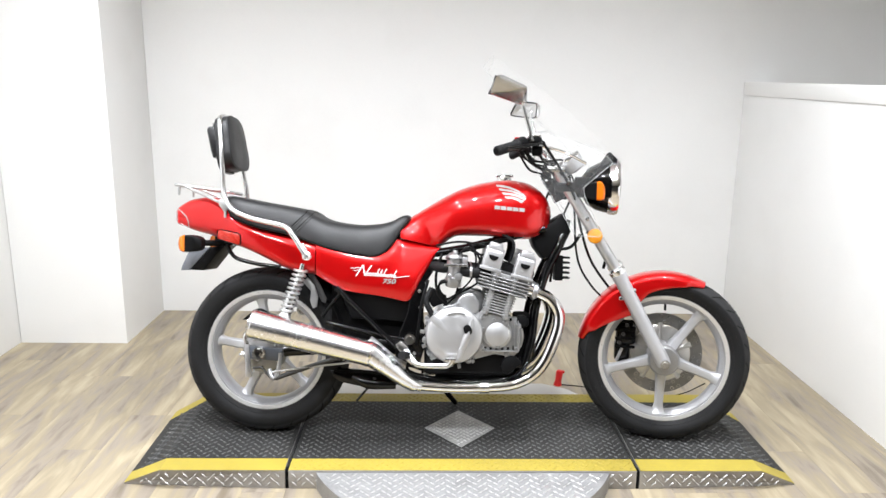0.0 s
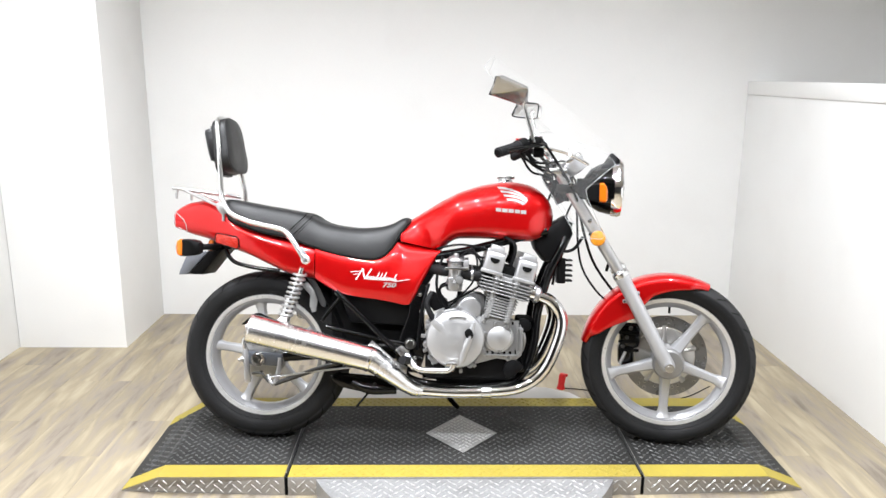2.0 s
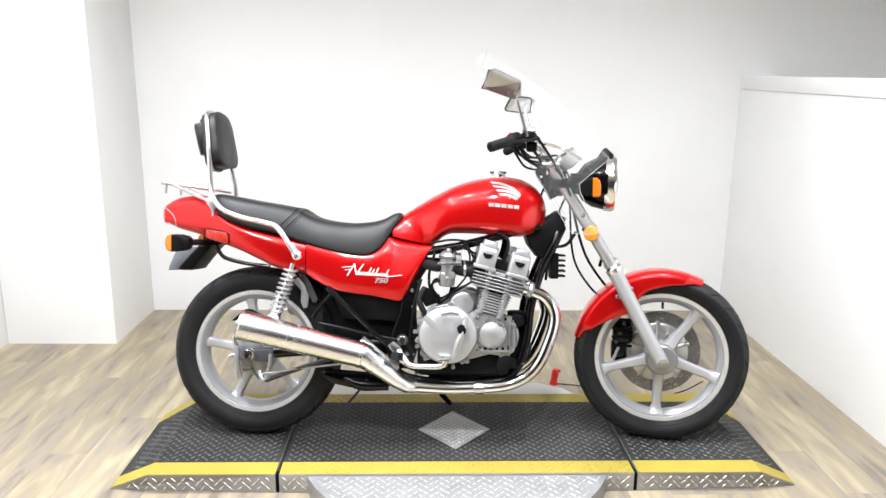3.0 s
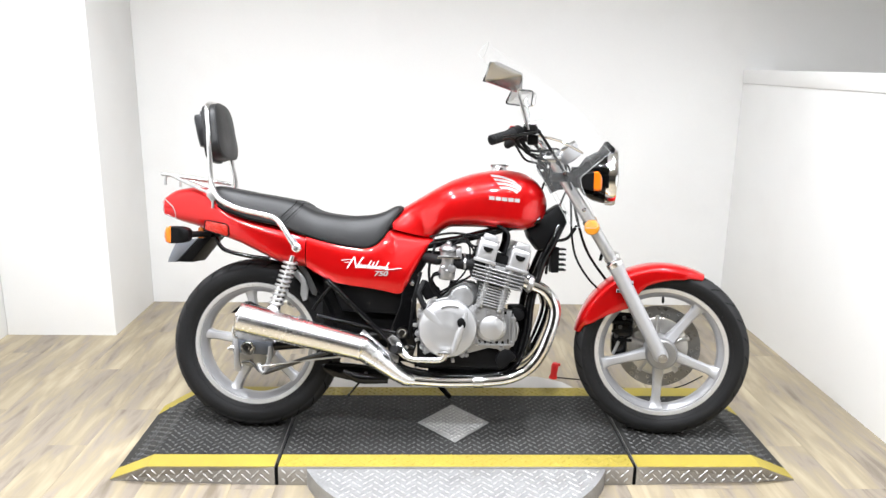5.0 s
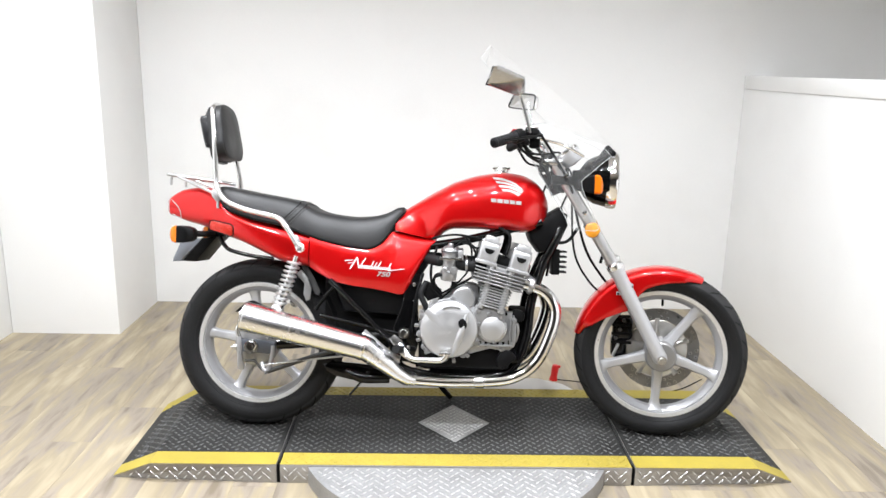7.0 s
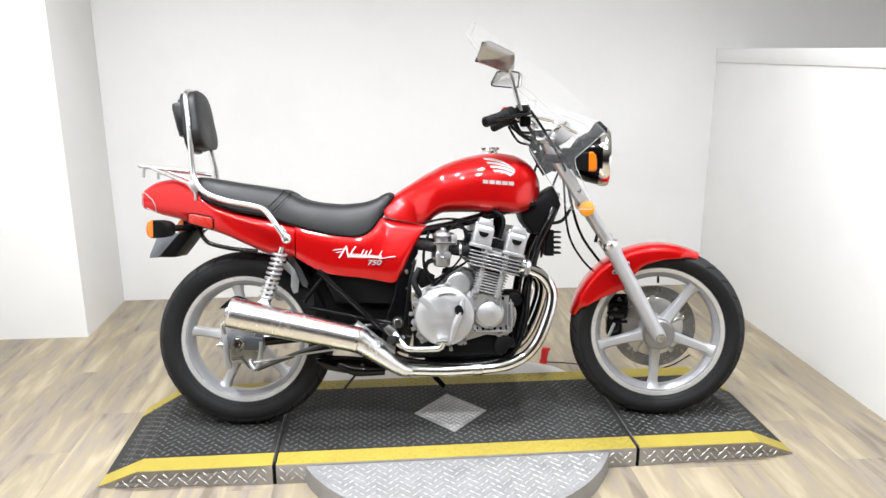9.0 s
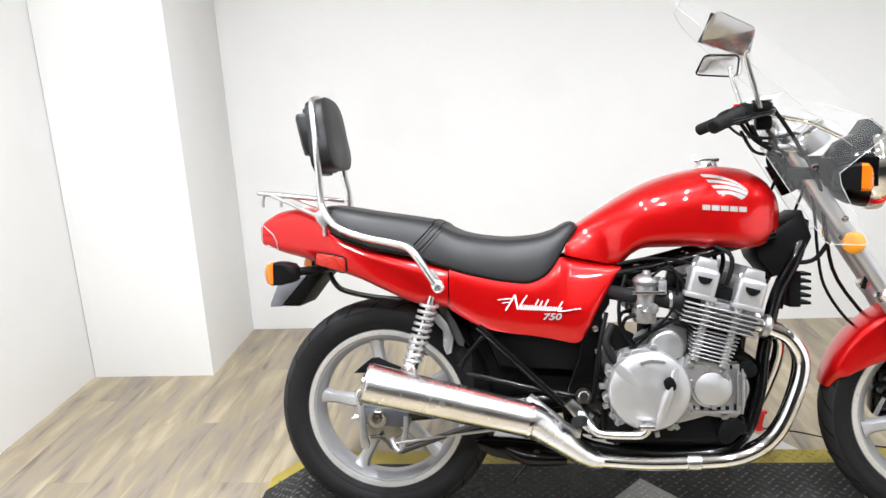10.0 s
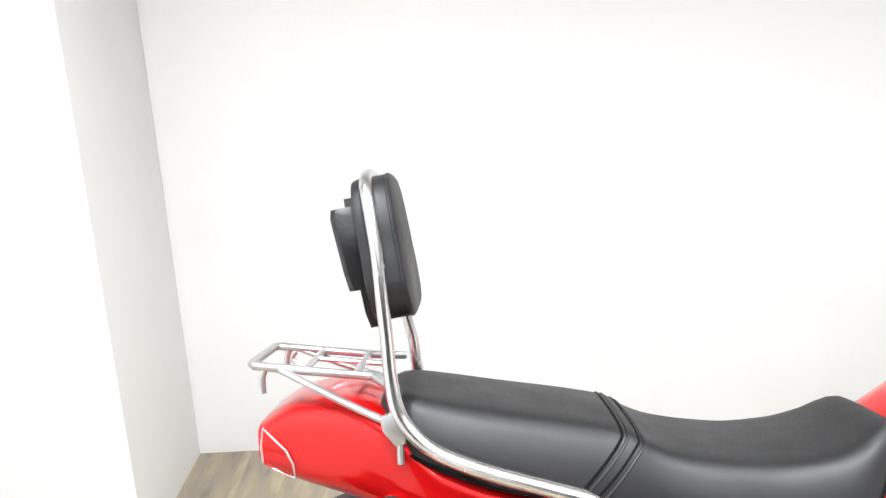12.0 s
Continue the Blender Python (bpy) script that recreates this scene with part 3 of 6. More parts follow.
def cover_width(x, z):
    """Half width of the side cover: it leans inward at its upper front corner, beside the seat's nose."""
    lean = min(1.0, max(0.0, (x + 0.31) / 0.085)) * min(1.0, max(0.0, (z - 0.6) / 0.145))
    return 0.149 - 0.01 * ((x + 0.35) / 0.25) ** 2 - 0.036 * lean


def side_shell(sign):
    """A curved cover with turned-in edges."""
    cols = [(-0.545, 0.611, 0.734), (-0.507, 0.588, 0.722), (-0.445, 0.559, 0.707), (-0.38, 0.547, 0.695), (-0.321, 0.54, 0.689), (-0.285, 0.534, 0.709), (-0.263, 0.5295, 0.734), (-0.244, 0.5255, 0.7515), (-0.215, 0.52, 0.745), (-0.203, 0.522, 0.7425),
            (-0.19, 0.535, 0.74), (-0.159, 0.594, 0.734), (-0.12, 0.667, 0.726), (-0.098, 0.702, 0.722), (-0.09, 0.714, 0.7205)]
    rings = []
    for x in sorted({round(float(v), 4) for a, b in zip(cols, cols[1:]) for v in np.linspace(a[0], b[0], 4)}):
        zb, zt = spline(x, cols, 1), spline(x, cols, 2)
        w = cover_width(x, zb)
        ring = [(x, sign * (w - 0.035), zb + 0.006), (x, sign * (w - 0.018), zb + 0.0005)]
        for t in np.linspace(0, 1, 9):
            z = zb + (zt - zb) * (0.01 + 0.98 * t)
            ring.append((x, sign * (cover_width(x, z) - 0.012 * (2 * t - 1) ** 4), z))
        w = cover_width(x, zt)
        ring += [(x, sign * (w - 0.02), zt - 0.0005), (x, sign * (w - 0.035), zt - 0.003)]
        rings.append(ring)
    first, last = rings[0], rings[-1]
    rings = [[(x - 0.001, y - sign * 0.02, z) for x, y, z in first], *rings, [(x + 0.001, y - sign * 0.02, z) for x, y, z in last]]
    return loft("side_cover", rings, red_paint, bike, "glossy red side cover", caps=False, closed=False, sharp=50)


side_right, side_left = side_shell(-1), side_shell(1)


def hull_point(table, x, up, sign=-1, mid=0.4, top=2.5, low=5.0, side=2.8, lift=0.0):
    """A point on a hull's side at x and height up, a little proud of it."""
    zt, zb, w = [spline(x, table, c) for c in (1, 2, 3)]
    zc = zb + mid * (zt - zb)
    if up > zc:
        s = min(0.999, (up - zc) / (zt - zc)) ** (top / 2)
    else:
        s = -min(0.999, (zc - up) / (zc - zb)) ** (low / 2)
    c = math.sqrt(1 - s * s)
    return Vector((x, sign * (w * c ** (2 / side) + lift), up))


# lower rear skirt of the tank, running smoothly down to the side covers
for sign in (-1, 1):
    rings = []
    for x in np.linspace(-0.236, -0.076, 24):
        x = float(x)
        zb = spline(x, TANK, 2)
        proud = min(1.0, max(0.0, (-0.078 - x) / 0.05))
        foot = cover_width(x, zb) - 0.0005
        line = []
        for h in np.linspace(0.085, 0.003, 9):
            y = abs(hull_point(TANK, x, zb + float(h), sign, lift=0.0006).y)
            t = min(1.0, float(h) / 0.085)
            blend = (1 - t * t * (3 - 2 * t)) * proud
            line.append((x, sign * (y * (1 - blend) + max(foot, y) * blend), zb + float(h)))
        inner = abs(line[-1][1])
        rings.append(line + [(x, sign * (inner - 0.004), zb + 0.001), (x, sign * (inner - 0.03), zb + 0.006), (x, sign * (abs(line[0][1]) - 0.03), zb + 0.08)])
    loft("tank_skirt", rings, red_paint, tank, sharp=40)

# piping line along the lower seam of the tank
tube("tank_seam", [hull_point(TANK, x, spline(x, TANK, 2) + 0.012, lift=-0.001) for x in (-0.06, -0.02, 0.06, 0.15, 0.22, 0.27, 0.3, 0.318)], 0.0022, red_paint, tank, step=3, seg=6)
cap = lathe("filler_cap", [(0.0, 0.016), (0.02, 0.016), (0.026, 0.013), (0.03, 0.004), (0.031, -0.006)], (0.150, 0.0, 0.982), (0, 0, 1), chrome, tank, "chrome fuel filler cap")
box("cap_lever", (0.118, -0.006, 0.995), (0.185, 0.006, 1.004), chrome, cap, bevel=0.003)

# wing-shaped emblem and name bars on the tank
def tank_patch(name, outline, mat, lift=0.0012, sign=-1):
    pts = [hull_point(TANK, x, z, sign, lift=lift) for x, z in outline]
    base = [p - Vector((0, sign * 0.004, 0)) for p in pts]
    n = len(pts)
    return mesh(name, pts + base, [tuple(range(n)), tuple(range(2 * n - 1, n - 1, -1))] + [(i, (i + 1) % n, (i + 1) % n + n, i + n) for i in range(n)], mat, tank, smooth=False)


ROOTS = [(0.114, 0.959), (0.1245, 0.944), (0.135, 0.929), (0.1455, 0.914), (0.157, 0.899)]
TIPS = [(0.2, 0.9355), (0.2215, 0.9185), (0.2255, 0.909), (0.219, 0.8985), (0.205, 0.889)]
def tank_strip(upper, lower, mat, sign, steps=8):
    """A thin strip lying on the tank between two edges, each from root to tip."""
    edge = lambda ends, t: (ends[0][0] + (ends[1][0] - ends[0][0]) * t, ends[0][1] + (ends[1][1] - ends[0][1]) * t + 0.006 * math.sin(math.pi * t))
    verts, faces = [], []
    for i in range(steps + 1):
        (xa, za), (xb, zb) = edge(upper, i / steps), edge(lower, i / steps)
        for lift in (0.0022, -0.002):
            verts += [hull_point(TANK, xa + (xb - xa) * k / 3, za + (zb - za) * k / 3, sign, lift=lift) for k in range(4)]
    for i in range(steps):
        a, b = 8 * i, 8 * i + 8
        faces += [(a + k, a + k + 1, b + k + 1, b + k) for k in range(3)] + [(a + 4 + k, b + 4 + k, b + 5 + k, a + 5 + k) for k in range(3)]
        faces += [(a, b, b + 4, a + 4), (a + 3, a + 7, b + 7, b + 3)]
    faces += [(k, k + 4, k + 5, k + 1) for k in range(3)] + [(8 * steps + k, 8 * steps + k + 1, 8 * steps + k + 5, 8 * steps + k + 4) for k in range(3)]
    return mesh("emblem_feather", verts, faces, mat, tank, smooth=False)


for sign in (-1, 1):
    for r0, r1, t0, t1 in zip(ROOTS, ROOTS[1:], TIPS, TIPS[1:]):
        low_root = (r0[0] + (r1[0] - r0[0]) * 0.55, r0[1] + (r1[1] - r0[1]) * 0.55)
        low_tip = (t0[0] + (t1[0] - t0[0]) * 0.86, t0[1] + (t1[1] - t0[1]) * 0.86)
        tank_strip((r0, t0), (low_root, low_tip), decal_silver, sign)
    for k in range(5):
        x = 0.11 + k * 0.0226
        tank_patch("emblem_bar", [(x, 0.880 - 0.0018 * k), (x + 0.019, 0.8785 - 0.0018 * k), (x + 0.019, 0.8655 - 0.0018 * k), (x, 0.867 - 0.0018 * k)], decal_silver, sign=sign)

# stitched seams across the step of the seat, and the piping round its lower edge
seam_dark = material("seam_dark", (0.003, 0.003, 0.003), 0.6, 0, 0.1, 20, spec=0.1)


def seat_line(x0, lift, first=10):
    """A line over the seat that runs straight across the top and slants back down the sides."""
    n = len(seat_half(x0))
    pts = []
    for i in range(first, n):
        z = seat_half(x0)[i][1]
        x = x0 - 0.72 * max(0.0, spline(x0, SEAT, 1) - 0.012 - z)
        y, z = seat_half(x)[i]
        pts.append((x, y * (1 + lift / 0.14), z + lift * 0.8))
    return [(x, -y, z) for x, y, z in pts] + [(x, y, z) for x, y, z in pts[-2::-1]]


for x, r, mat in ((-0.59, 0.002, seam_dark), (-0.582, 0.0022, seat_vinyl), (-0.568, 0.0016, seam_dark), (-0.561, 0.0022, seat_vinyl)):
    tube("seat_seam", seat_line(x, 0.0002), r, mat, seat, "stitched seam across the seat", straight=True, seg=6)
for sign in (-1, 1):
    tube("seat_piping", [(x, sign * (spline(x, SEAT, 3) + 0.0005), spline(x, SEAT, 2) + 0.006) for x in np.linspace(-0.9, -0.2, 60)], 0.0028, seam_dark, seat, straight=True, seg=6)

# tail lamp, side reflectors and seams
lamp_loop = lambda g, x: [(x, 0.022 + 0.07 * g * power(math.cos(a), 0.4), 0.823 + 0.028 * g * power(math.sin(a), 0.4)) for a in np.linspace(0, 2 * math.pi, 40, endpoint=False)]
tail_lamp = loft("tail_lamp", [lamp_loop(1.0, -1.082), lamp_loop(1.0, -1.099), lamp_loop(0.96, -1.103), lamp_loop(0.5, -1.105)], red_lens, tail, "red tail lamp lens")
for sign in (-1, 1):
    outline = [(-1.092, 0.85), (-1.095, 0.825), (-1.094, 0.8), (-1.08, 0.792), (-1.062, 0.784), (-1.046, 0.779), (-1.046, 0.803), (-1.056, 0.822), (-1.075, 0.838)]
    on = lambda x, z, lift: hull_point(TAIL, x, z, sign, 0.55, 3.4, 5.0, 5.0, lift) + Vector((0, tail_skew(x), 0))
    face, base = [on(x, z, 0.0025) for x, z in outline], [on(x, z, -0.004) for x, z in outline]
    n = len(outline)
    mesh("lamp_corner", face + base, [tuple(range(n)), tuple(range(2 * n - 1, n - 1, -1))] + [(i, (i + 1) % n, (i + 1) % n + n, i + n) for i in range(n)], red_lens, tail_lamp, "wrapped red corner of the tail lamp", smooth=False)
    tube("lamp_trim", [on(x, z, 0.003) for x, z in outline[3:] + outline[:3]], 0.0016, decal_silver, tail_lamp, "pale trim line round the lamp", seg=6, straight=True)
for sign in (-1, 1):
    plate("side_reflector", [(-0.916, 0.74), (-0.913, 0.768), (-0.905, 0.77), (-0.84, 0.758), (-0.833, 0.752), (-0.831, 0.723), (-0.837, 0.718), (-0.845, 0.72)], sign * 0.11, sign * 0.134, reflector_red, tail, "red side reflector", 0.002)
    tube("reflector_bezel", [(x, sign * 0.1315, z) for x, z in ((-0.919, 0.74), (-0.915, 0.771), (-0.905, 0.773), (-0.84, 0.761), (-0.83, 0.753), (-0.828, 0.722), (-0.836, 0.715), (-0.845, 0.717))], 0.0022, black_plastic, tail, closed=True, step=1, seg=6)


# emblem of slanted strokes and the engine size on the side covers
def stroke(points, width, y, sign):
    """A flat ribbon along points in the x-z plane."""
    line = smooth_path([(x, 0, z) for x, z in points], 4)
    verts, faces = [], []
    for i, p in enumerate(line):
        d = (line[min(i + 1, len(line) - 1)] - line[max(i - 1, 0)]).normalized()
        w = width * (0.55 + 0.45 * abs(math.sin(i * 0.9)))
        nrm = Vector((-d.z, 0, d.x)) * w
        verts += [(p.x + nrm.x, y, p.z + nrm.z), (p.x - nrm.x, y, p.z - nrm.z), (p.x + nrm.x, y - sign * 0.004, p.z + nrm.z), (p.x - nrm.x, y - sign * 0.004, p.z - nrm.z)]
    for i in range(len(line) - 1):
        a, b = 4 * i, 4 * i + 4
        faces += [(a, a + 1, b + 1, b), (a + 2, b + 2, b + 3, a + 3), (a, b, b + 2, a + 2), (a + 1, a + 3, b + 3, b + 1)]
    return verts, faces


for sign, cover in ((-1, side_right), (1, side_left)):
    yy = sign * 0.1497
    strokes = [
        ([(-0.415, 0.6395), (-0.398, 0.642), (-0.376, 0.643)], 0.0012), ([(-0.404, 0.631), (-0.392, 0.633), (-0.378, 0.633)], 0.001),
        ([(-0.395, 0.611), (-0.383, 0.63), (-0.369, 0.654)], 0.0021), ([(-0.369, 0.653), (-0.366, 0.635), (-0.362, 0.614)], 0.0027), ([(-0.362, 0.614), (-0.35, 0.633), (-0.337, 0.652)], 0.0021),
        ([(-0.257, 0.6085), (-0.235, 0.61), (-0.215, 0.6135), (-0.198, 0.615)], 0.0012),
    ]
    for k in range(17):
        x0, tall = -0.355 + 0.0064 * k, 0.013
        tall = {5: 0.029, 7: 0.025, 9: 0.029, 15: 0.026}.get(k, tall - 0.0002 * k)
        z0 = 0.6135 - 0.0003 * k
        strokes.append(([(x0, z0), (x0 + 0.3 * tall, z0 + 0.55 * tall), (x0 + 0.55 * tall, z0 + tall)], 0.0018))
    emblem = mesh("side_emblem", *join(*[stroke(p, w, yy + sign * 0.001, sign) for p, w in strokes]), decal_white, cover, "white emblem of slanted strokes", smooth=False)
    font = bpy.data.curves.new("size_number", "FONT")
    font.body, font.size, font.extrude, font.shear, font.offset = "750", 0.024, 0.0012, 0.25, 0.0004
    font.align_x = "CENTER"
    text = bpy.data.objects.new("size_number", font)
    data = bpy.data.meshes.new_from_object(text)
    bpy.data.objects.remove(text)
    data.materials.append(decal_silver)
    number_ob = new("size_number", data)
    number_ob.parent = cover
    number_ob.matrix_basis = Matrix.Translation((-0.274, yy, 0.5865)) @ Matrix.Rotation(radians(90), 4, "X") @ Matrix.Diagonal((1.35, 1, 1, 1)) if sign < 0 else Matrix.Translation((-0.274, yy, 0.5865)) @ Matrix.Rotation(radians(180), 4, "Z") @ Matrix.Rotation(radians(90), 4, "X") @ Matrix.Diagonal((1.35, 1, 1, 1))
    tagged(number_ob, "silver number 750")


# ---- motorcycle: wheels, fork and front end ----
def wheel(name, centre, rim_r, tyre_r, half, angles, m=None, tag=""):
    cx, cz = centre
    o = (cx, 0, cz)
    ax = (0, 1, 0)
    lip = rim_r
    prof = [(lip, -half), (lip, -half + 0.006), (lip - 0.014, -half + 0.012), (lip - 0.022, -half * 0.45), (lip - 0.022, half * 0.45), (lip - 0.014, half - 0.012), (lip, half - 0.006), (lip, half),
            (lip - 0.004, half + 0.001), (lip - 0.016, half - 0.001), (lip - 0.018, half - 0.005), (lip - 0.022, half - 0.006), (lip - 0.025, half - 0.01), (lip - 0.036, half * 0.45), (lip - 0.038, half * 0.3), (lip - 0.038, -half * 0.3), (lip - 0.036, -half * 0.45), (lip - 0.025, -half + 0.01), (lip - 0.022, -half + 0.006), (lip - 0.018, -half + 0.005), (lip - 0.016, -half + 0.001), (lip - 0.004, -half - 0.001)]
    rim = lathe(name, prof, o, ax, raw_rim, bike, tag, 72, True, m)
    for side in (-1, 1):
        lathe("rim_lip", [(lip - 0.0035, side * (half + 0.0015)), (lip - 0.016, side * (half - 0.0002)), (lip - 0.0175, side * (half - 0.004)), (lip - 0.0035, side * (half - 0.004))], o, ax, rim_polish, rim, "bright polished rim edge", 72, True, m)
    tw = half + 0.018
    sec = [(lip - 0.006, -half + 0.003), (lip + 0.004, -half - 0.004), (lip + 0.022, -tw + 0.001), (lip + 0.042, -tw - 0.002), (tyre_r - 0.024, -tw * 0.93), (tyre_r - 0.009, -tw * 0.66), (tyre_r - 0.002, -tw * 0.34), (tyre_r, 0)]
    sec = sec + [(r, -h) for r, h in sec[:-1]][::-1]
    sec = [(p.x, p.z) for p in smooth_path([(r, 0, h) for r, h in sec], 2)]
    tyre = lathe("tyre", sec, o, ax, rubber, rim, "black road tyre with diagonal grooves", 96, True, m, sharp=60)
    band = [(r + 0.0009, h) for r, h in sec if abs(h) < tw * 1.02 and r > tyre_r - 0.032]
    inner = [(r - 0.004, h) for r, h in band[::-1]]
    lathe("tread", band + inner, o, ax, tread_rubber_lit, tyre, "dusty grey tread band", 96, True, m, sharp=60)
    # diagonal grooves over the shoulder
    crown = sorted([(r, h) for r, h in sec if h >= -1e-6 and r > lip + 0.03], key=lambda q: q[1])
    gv, gf = [], []
    count = 26
    for side in (-1, 1):
        for k in range(count):
            base = 2 * math.pi * (k + 0.5 * (side > 0)) / count
            line = []
            for t in np.linspace(0, 1, 6):
                h = side * tw * (0.1 + 0.88 * t)
                r = float(np.interp(abs(h), [q[1] for q in crown], [q[0] for q in crown])) + 0.0026
                a = base + 0.26 * t
                line.append(Vector((cx + r * math.cos(a), h, cz + r * math.sin(a))))
            i0 = len(gv)
            for p, t in zip(line, np.linspace(0, 1, 6)):
                wd = 0.0036 * (1 - 0.3 * t)
                rad = (p - Vector((cx, p.y, cz))).normalized()
                tang = Vector((-rad.z, 0, rad.x))
                gv += [p - tang * wd, p + tang * wd]
            for q in range(5):
                gf.append((i0 + 2 * q, i0 + 2 * q + 1, i0 + 2 * q + 3, i0 + 2 * q + 2))
    mesh("tread_pattern", gv, gf, gap_black, tyre, smooth=False, m=m, kind="stuff")
    # raised rings on the sidewalls
    for side in (-1, 1):
        for r in (lip + 0.012, lip + 0.034):
            h = side * float(np.interp(r, [lip, lip + 0.004, lip + 0.022, lip + 0.042], [half, half + 0.004, tw - 0.001, tw + 0.002]))
            lathe("sidewall_ring", [(r - 0.0015, h - side * 0.003), (r - 0.001, h + side * 0.0012), (r + 0.001, h + side * 0.0012), (r + 0.0015, h - side * 0.003)], o, ax, rubber, tyre, seg=72, closed=True, m=m)
    # cast spokes
    for ang in angles:
        a = radians(ang)
        u, v = Vector((math.cos(a), 0, math.sin(a))), Vector((-math.sin(a), 0, math.cos(a)))
        rings = []
        for r, wd, th, off in ((0.038, 0.026, 0.036, 0), (0.07, 0.021, 0.026, 0), (0.12, 0.0175, 0.02, 0), (rim_r - 0.06, 0.0165, 0.018, 0), (rim_r - 0.04, 0.021, 0.022, 0), (rim_r - 0.026, 0.036, 0.03, 0)):
            ring = []
            for k in range(12):
                b = 2 * math.pi * k / 12
                ring.append(Vector(o) + u * r + v * wd * power(math.cos(b), 0.6) + Vector((0, 1, 0)) * th * power(math.sin(b), 0.6))
            rings.append(ring)
        loft("spoke", rings, silver_paint, rim, m=m)
    return rim


carrier_alloy = material("carrier_alloy", (0.6, 0.585, 0.56), 0.3, 0.95, 0.08, 18)
disc_steel = material("disc_steel", (0.24, 0.235, 0.225), 0.36, 0.75, 0.15, 20, 0.1, 90)
rim_polish = material("rim_polish", (0.78, 0.78, 0.78), 0.28, 0.75, 0.12, 90, 0.1, 160)
raw_rim = material("raw_rim", (0.36, 0.36, 0.37), 0.34, 0.6, 0.04, 20, 0.03, 200)
FW, RW = (0.77, 0.318), (-0.747, 0.315)
front_wheel = wheel("front_wheel", FW, 0.244, 0.318, 0.036, [-92, -20, 52, 124, 196], S, "silver five-spoke cast front wheel")
rear_wheel = wheel("rear_wheel", RW, 0.231, 0.315, 0.047, [172, 100, 28, -44, -116], None, "silver five-spoke cast rear wheel")

# front hub, disc and caliper
hub = lathe("hub", [(0.03, -0.062), (0.052, -0.06), (0.056, -0.045), (0.056, 0.045), (0.052, 0.05), (0.03, 0.052)], (FW[0], 0, FW[1]), (0, 1, 0), silver_paint, front_wheel, "cast hub with speedometer drive", 40, m=S)
lathe("drive_housing", [(0.018, -0.079), (0.05, -0.078), (0.056, -0.072), (0.058, -0.064), (0.058, -0.054)], (FW[0], 0, FW[1]), (0, 1, 0), cast_aluminium, hub, m=S)


def drilled_disc(r0, r1, y0, y1, cells, centre):
    """A ring with two rows of drilled holes."""
    verts, faces = [], []
    mid = (r0 + r1) / 2
    for y in (y0, y1):
        for row, (a, b) in enumerate(((r0, mid), (mid, r1))):
            for k in range(cells):
                t0, t1 = 2 * math.pi * (k + 0.5 * row) / cells, 2 * math.pi * (k + 1 + 0.5 * row) / cells
                tm, rm = (t0 + t1) / 2, (a + b) / 2
                i = len(verts)
                for r, t in ((a, t0), (a, tm), (a, t1), (rm, t1), (b, t1), (b, tm), (b, t0), (rm, t0)):
                    verts.append((centre[0] + r * math.cos(t), y, centre[1] + r * math.sin(t)))
                hr = 0.0064 if k % 3 else 0.0001
                for q in range(8):
                    g = math.pi * 1.25 + q * math.pi / 4
                    r, t = rm + hr * math.cos(g), tm + hr * math.sin(g) / rm
                    verts.append((centre[0] + r * math.cos(t), y, centre[1] + r * math.sin(t)))
                for q in range(8):
                    w = (q + 1) % 8
                    faces.append((i + q, i + w, i + 8 + w, i + 8 + q))
    for r in (r0, r1):
        i = len(verts)
        for y in (y0, y1):
            verts += [(centre[0] + r * math.cos(2 * math.pi * k / 72), y, centre[1] + r * math.sin(2 * math.pi * k / 72)) for k in range(72)]
        faces += [(i + k, i + (k + 1) % 72, i + 72 + (k + 1) % 72, i + 72 + k) for k in range(72)]
    return verts, faces


mesh("brake_disc", *drilled_disc(0.114, 0.158, 0.064, 0.069, 36, FW), disc_steel, front_wheel, "drilled steel brake disc", smooth=False, m=S)
# bright rings added to imitate light glinting at the holes
rims = []
for row, r in enumerate((0.125, 0.147)):
    for k in range(36):
        if k % 3:
            t = 2 * math.pi * (k + 0.5 + 0.5 * row) / 36
            rims.append(lathe_data([(0.005, -0.0012), (0.0068, -0.0012), (0.0068, 0.0012), (0.005, 0.0012)], (FW[0] + r * math.cos(t), 0.063, FW[1] + r * math.sin(t)), (0, 1, 0), 10, True))
mesh("hole_glints", *join(*rims), dull_chrome, front_wheel, "bright bevelled rims of the drilled holes", m=S, kind="stuff")
lathe("disc_carrier", [(0.05, 0.061), (0.108, 0.0625), (0.112, 0.065), (0.108, 0.0675), (0.05, 0.069)], (FW[0], 0, FW[1]), (0, 1, 0), carrier_alloy, front_wheel, "cast disc carrier", 40, True, S)
for deg in (20, 92, 164, 236, 308):
    a = radians(deg)
    tube("disc_arm", [(FW[0] + r * math.cos(a), 0.062, FW[1] + r * math.sin(a)) for r in (0.045, 0.085, 0.12)], [0.02, 0.011, 0.014], carrier_alloy, front_wheel, m=S, straight=True, seg=8, flat=0.4)
cal = []
for k, (dx, dz, s) in enumerate(((-0.135, 0.075, 0.038), (-0.148, 0.005, 0.03))):
    bm = bmesh.new()
    add_box(bm, FW[0] + dx - s, FW[0] + dx + s, 0.03, 0.1, FW[1] + dz - 0.046, FW[1] + dz + 0.046, 0.024, None, 4)
    cal.append(bm)
caliper = part("brake_caliper", cal[0], black_paint, bike, "black front brake caliper", m=S)
part("caliper_half", cal[1], black_paint, caliper, m=S)
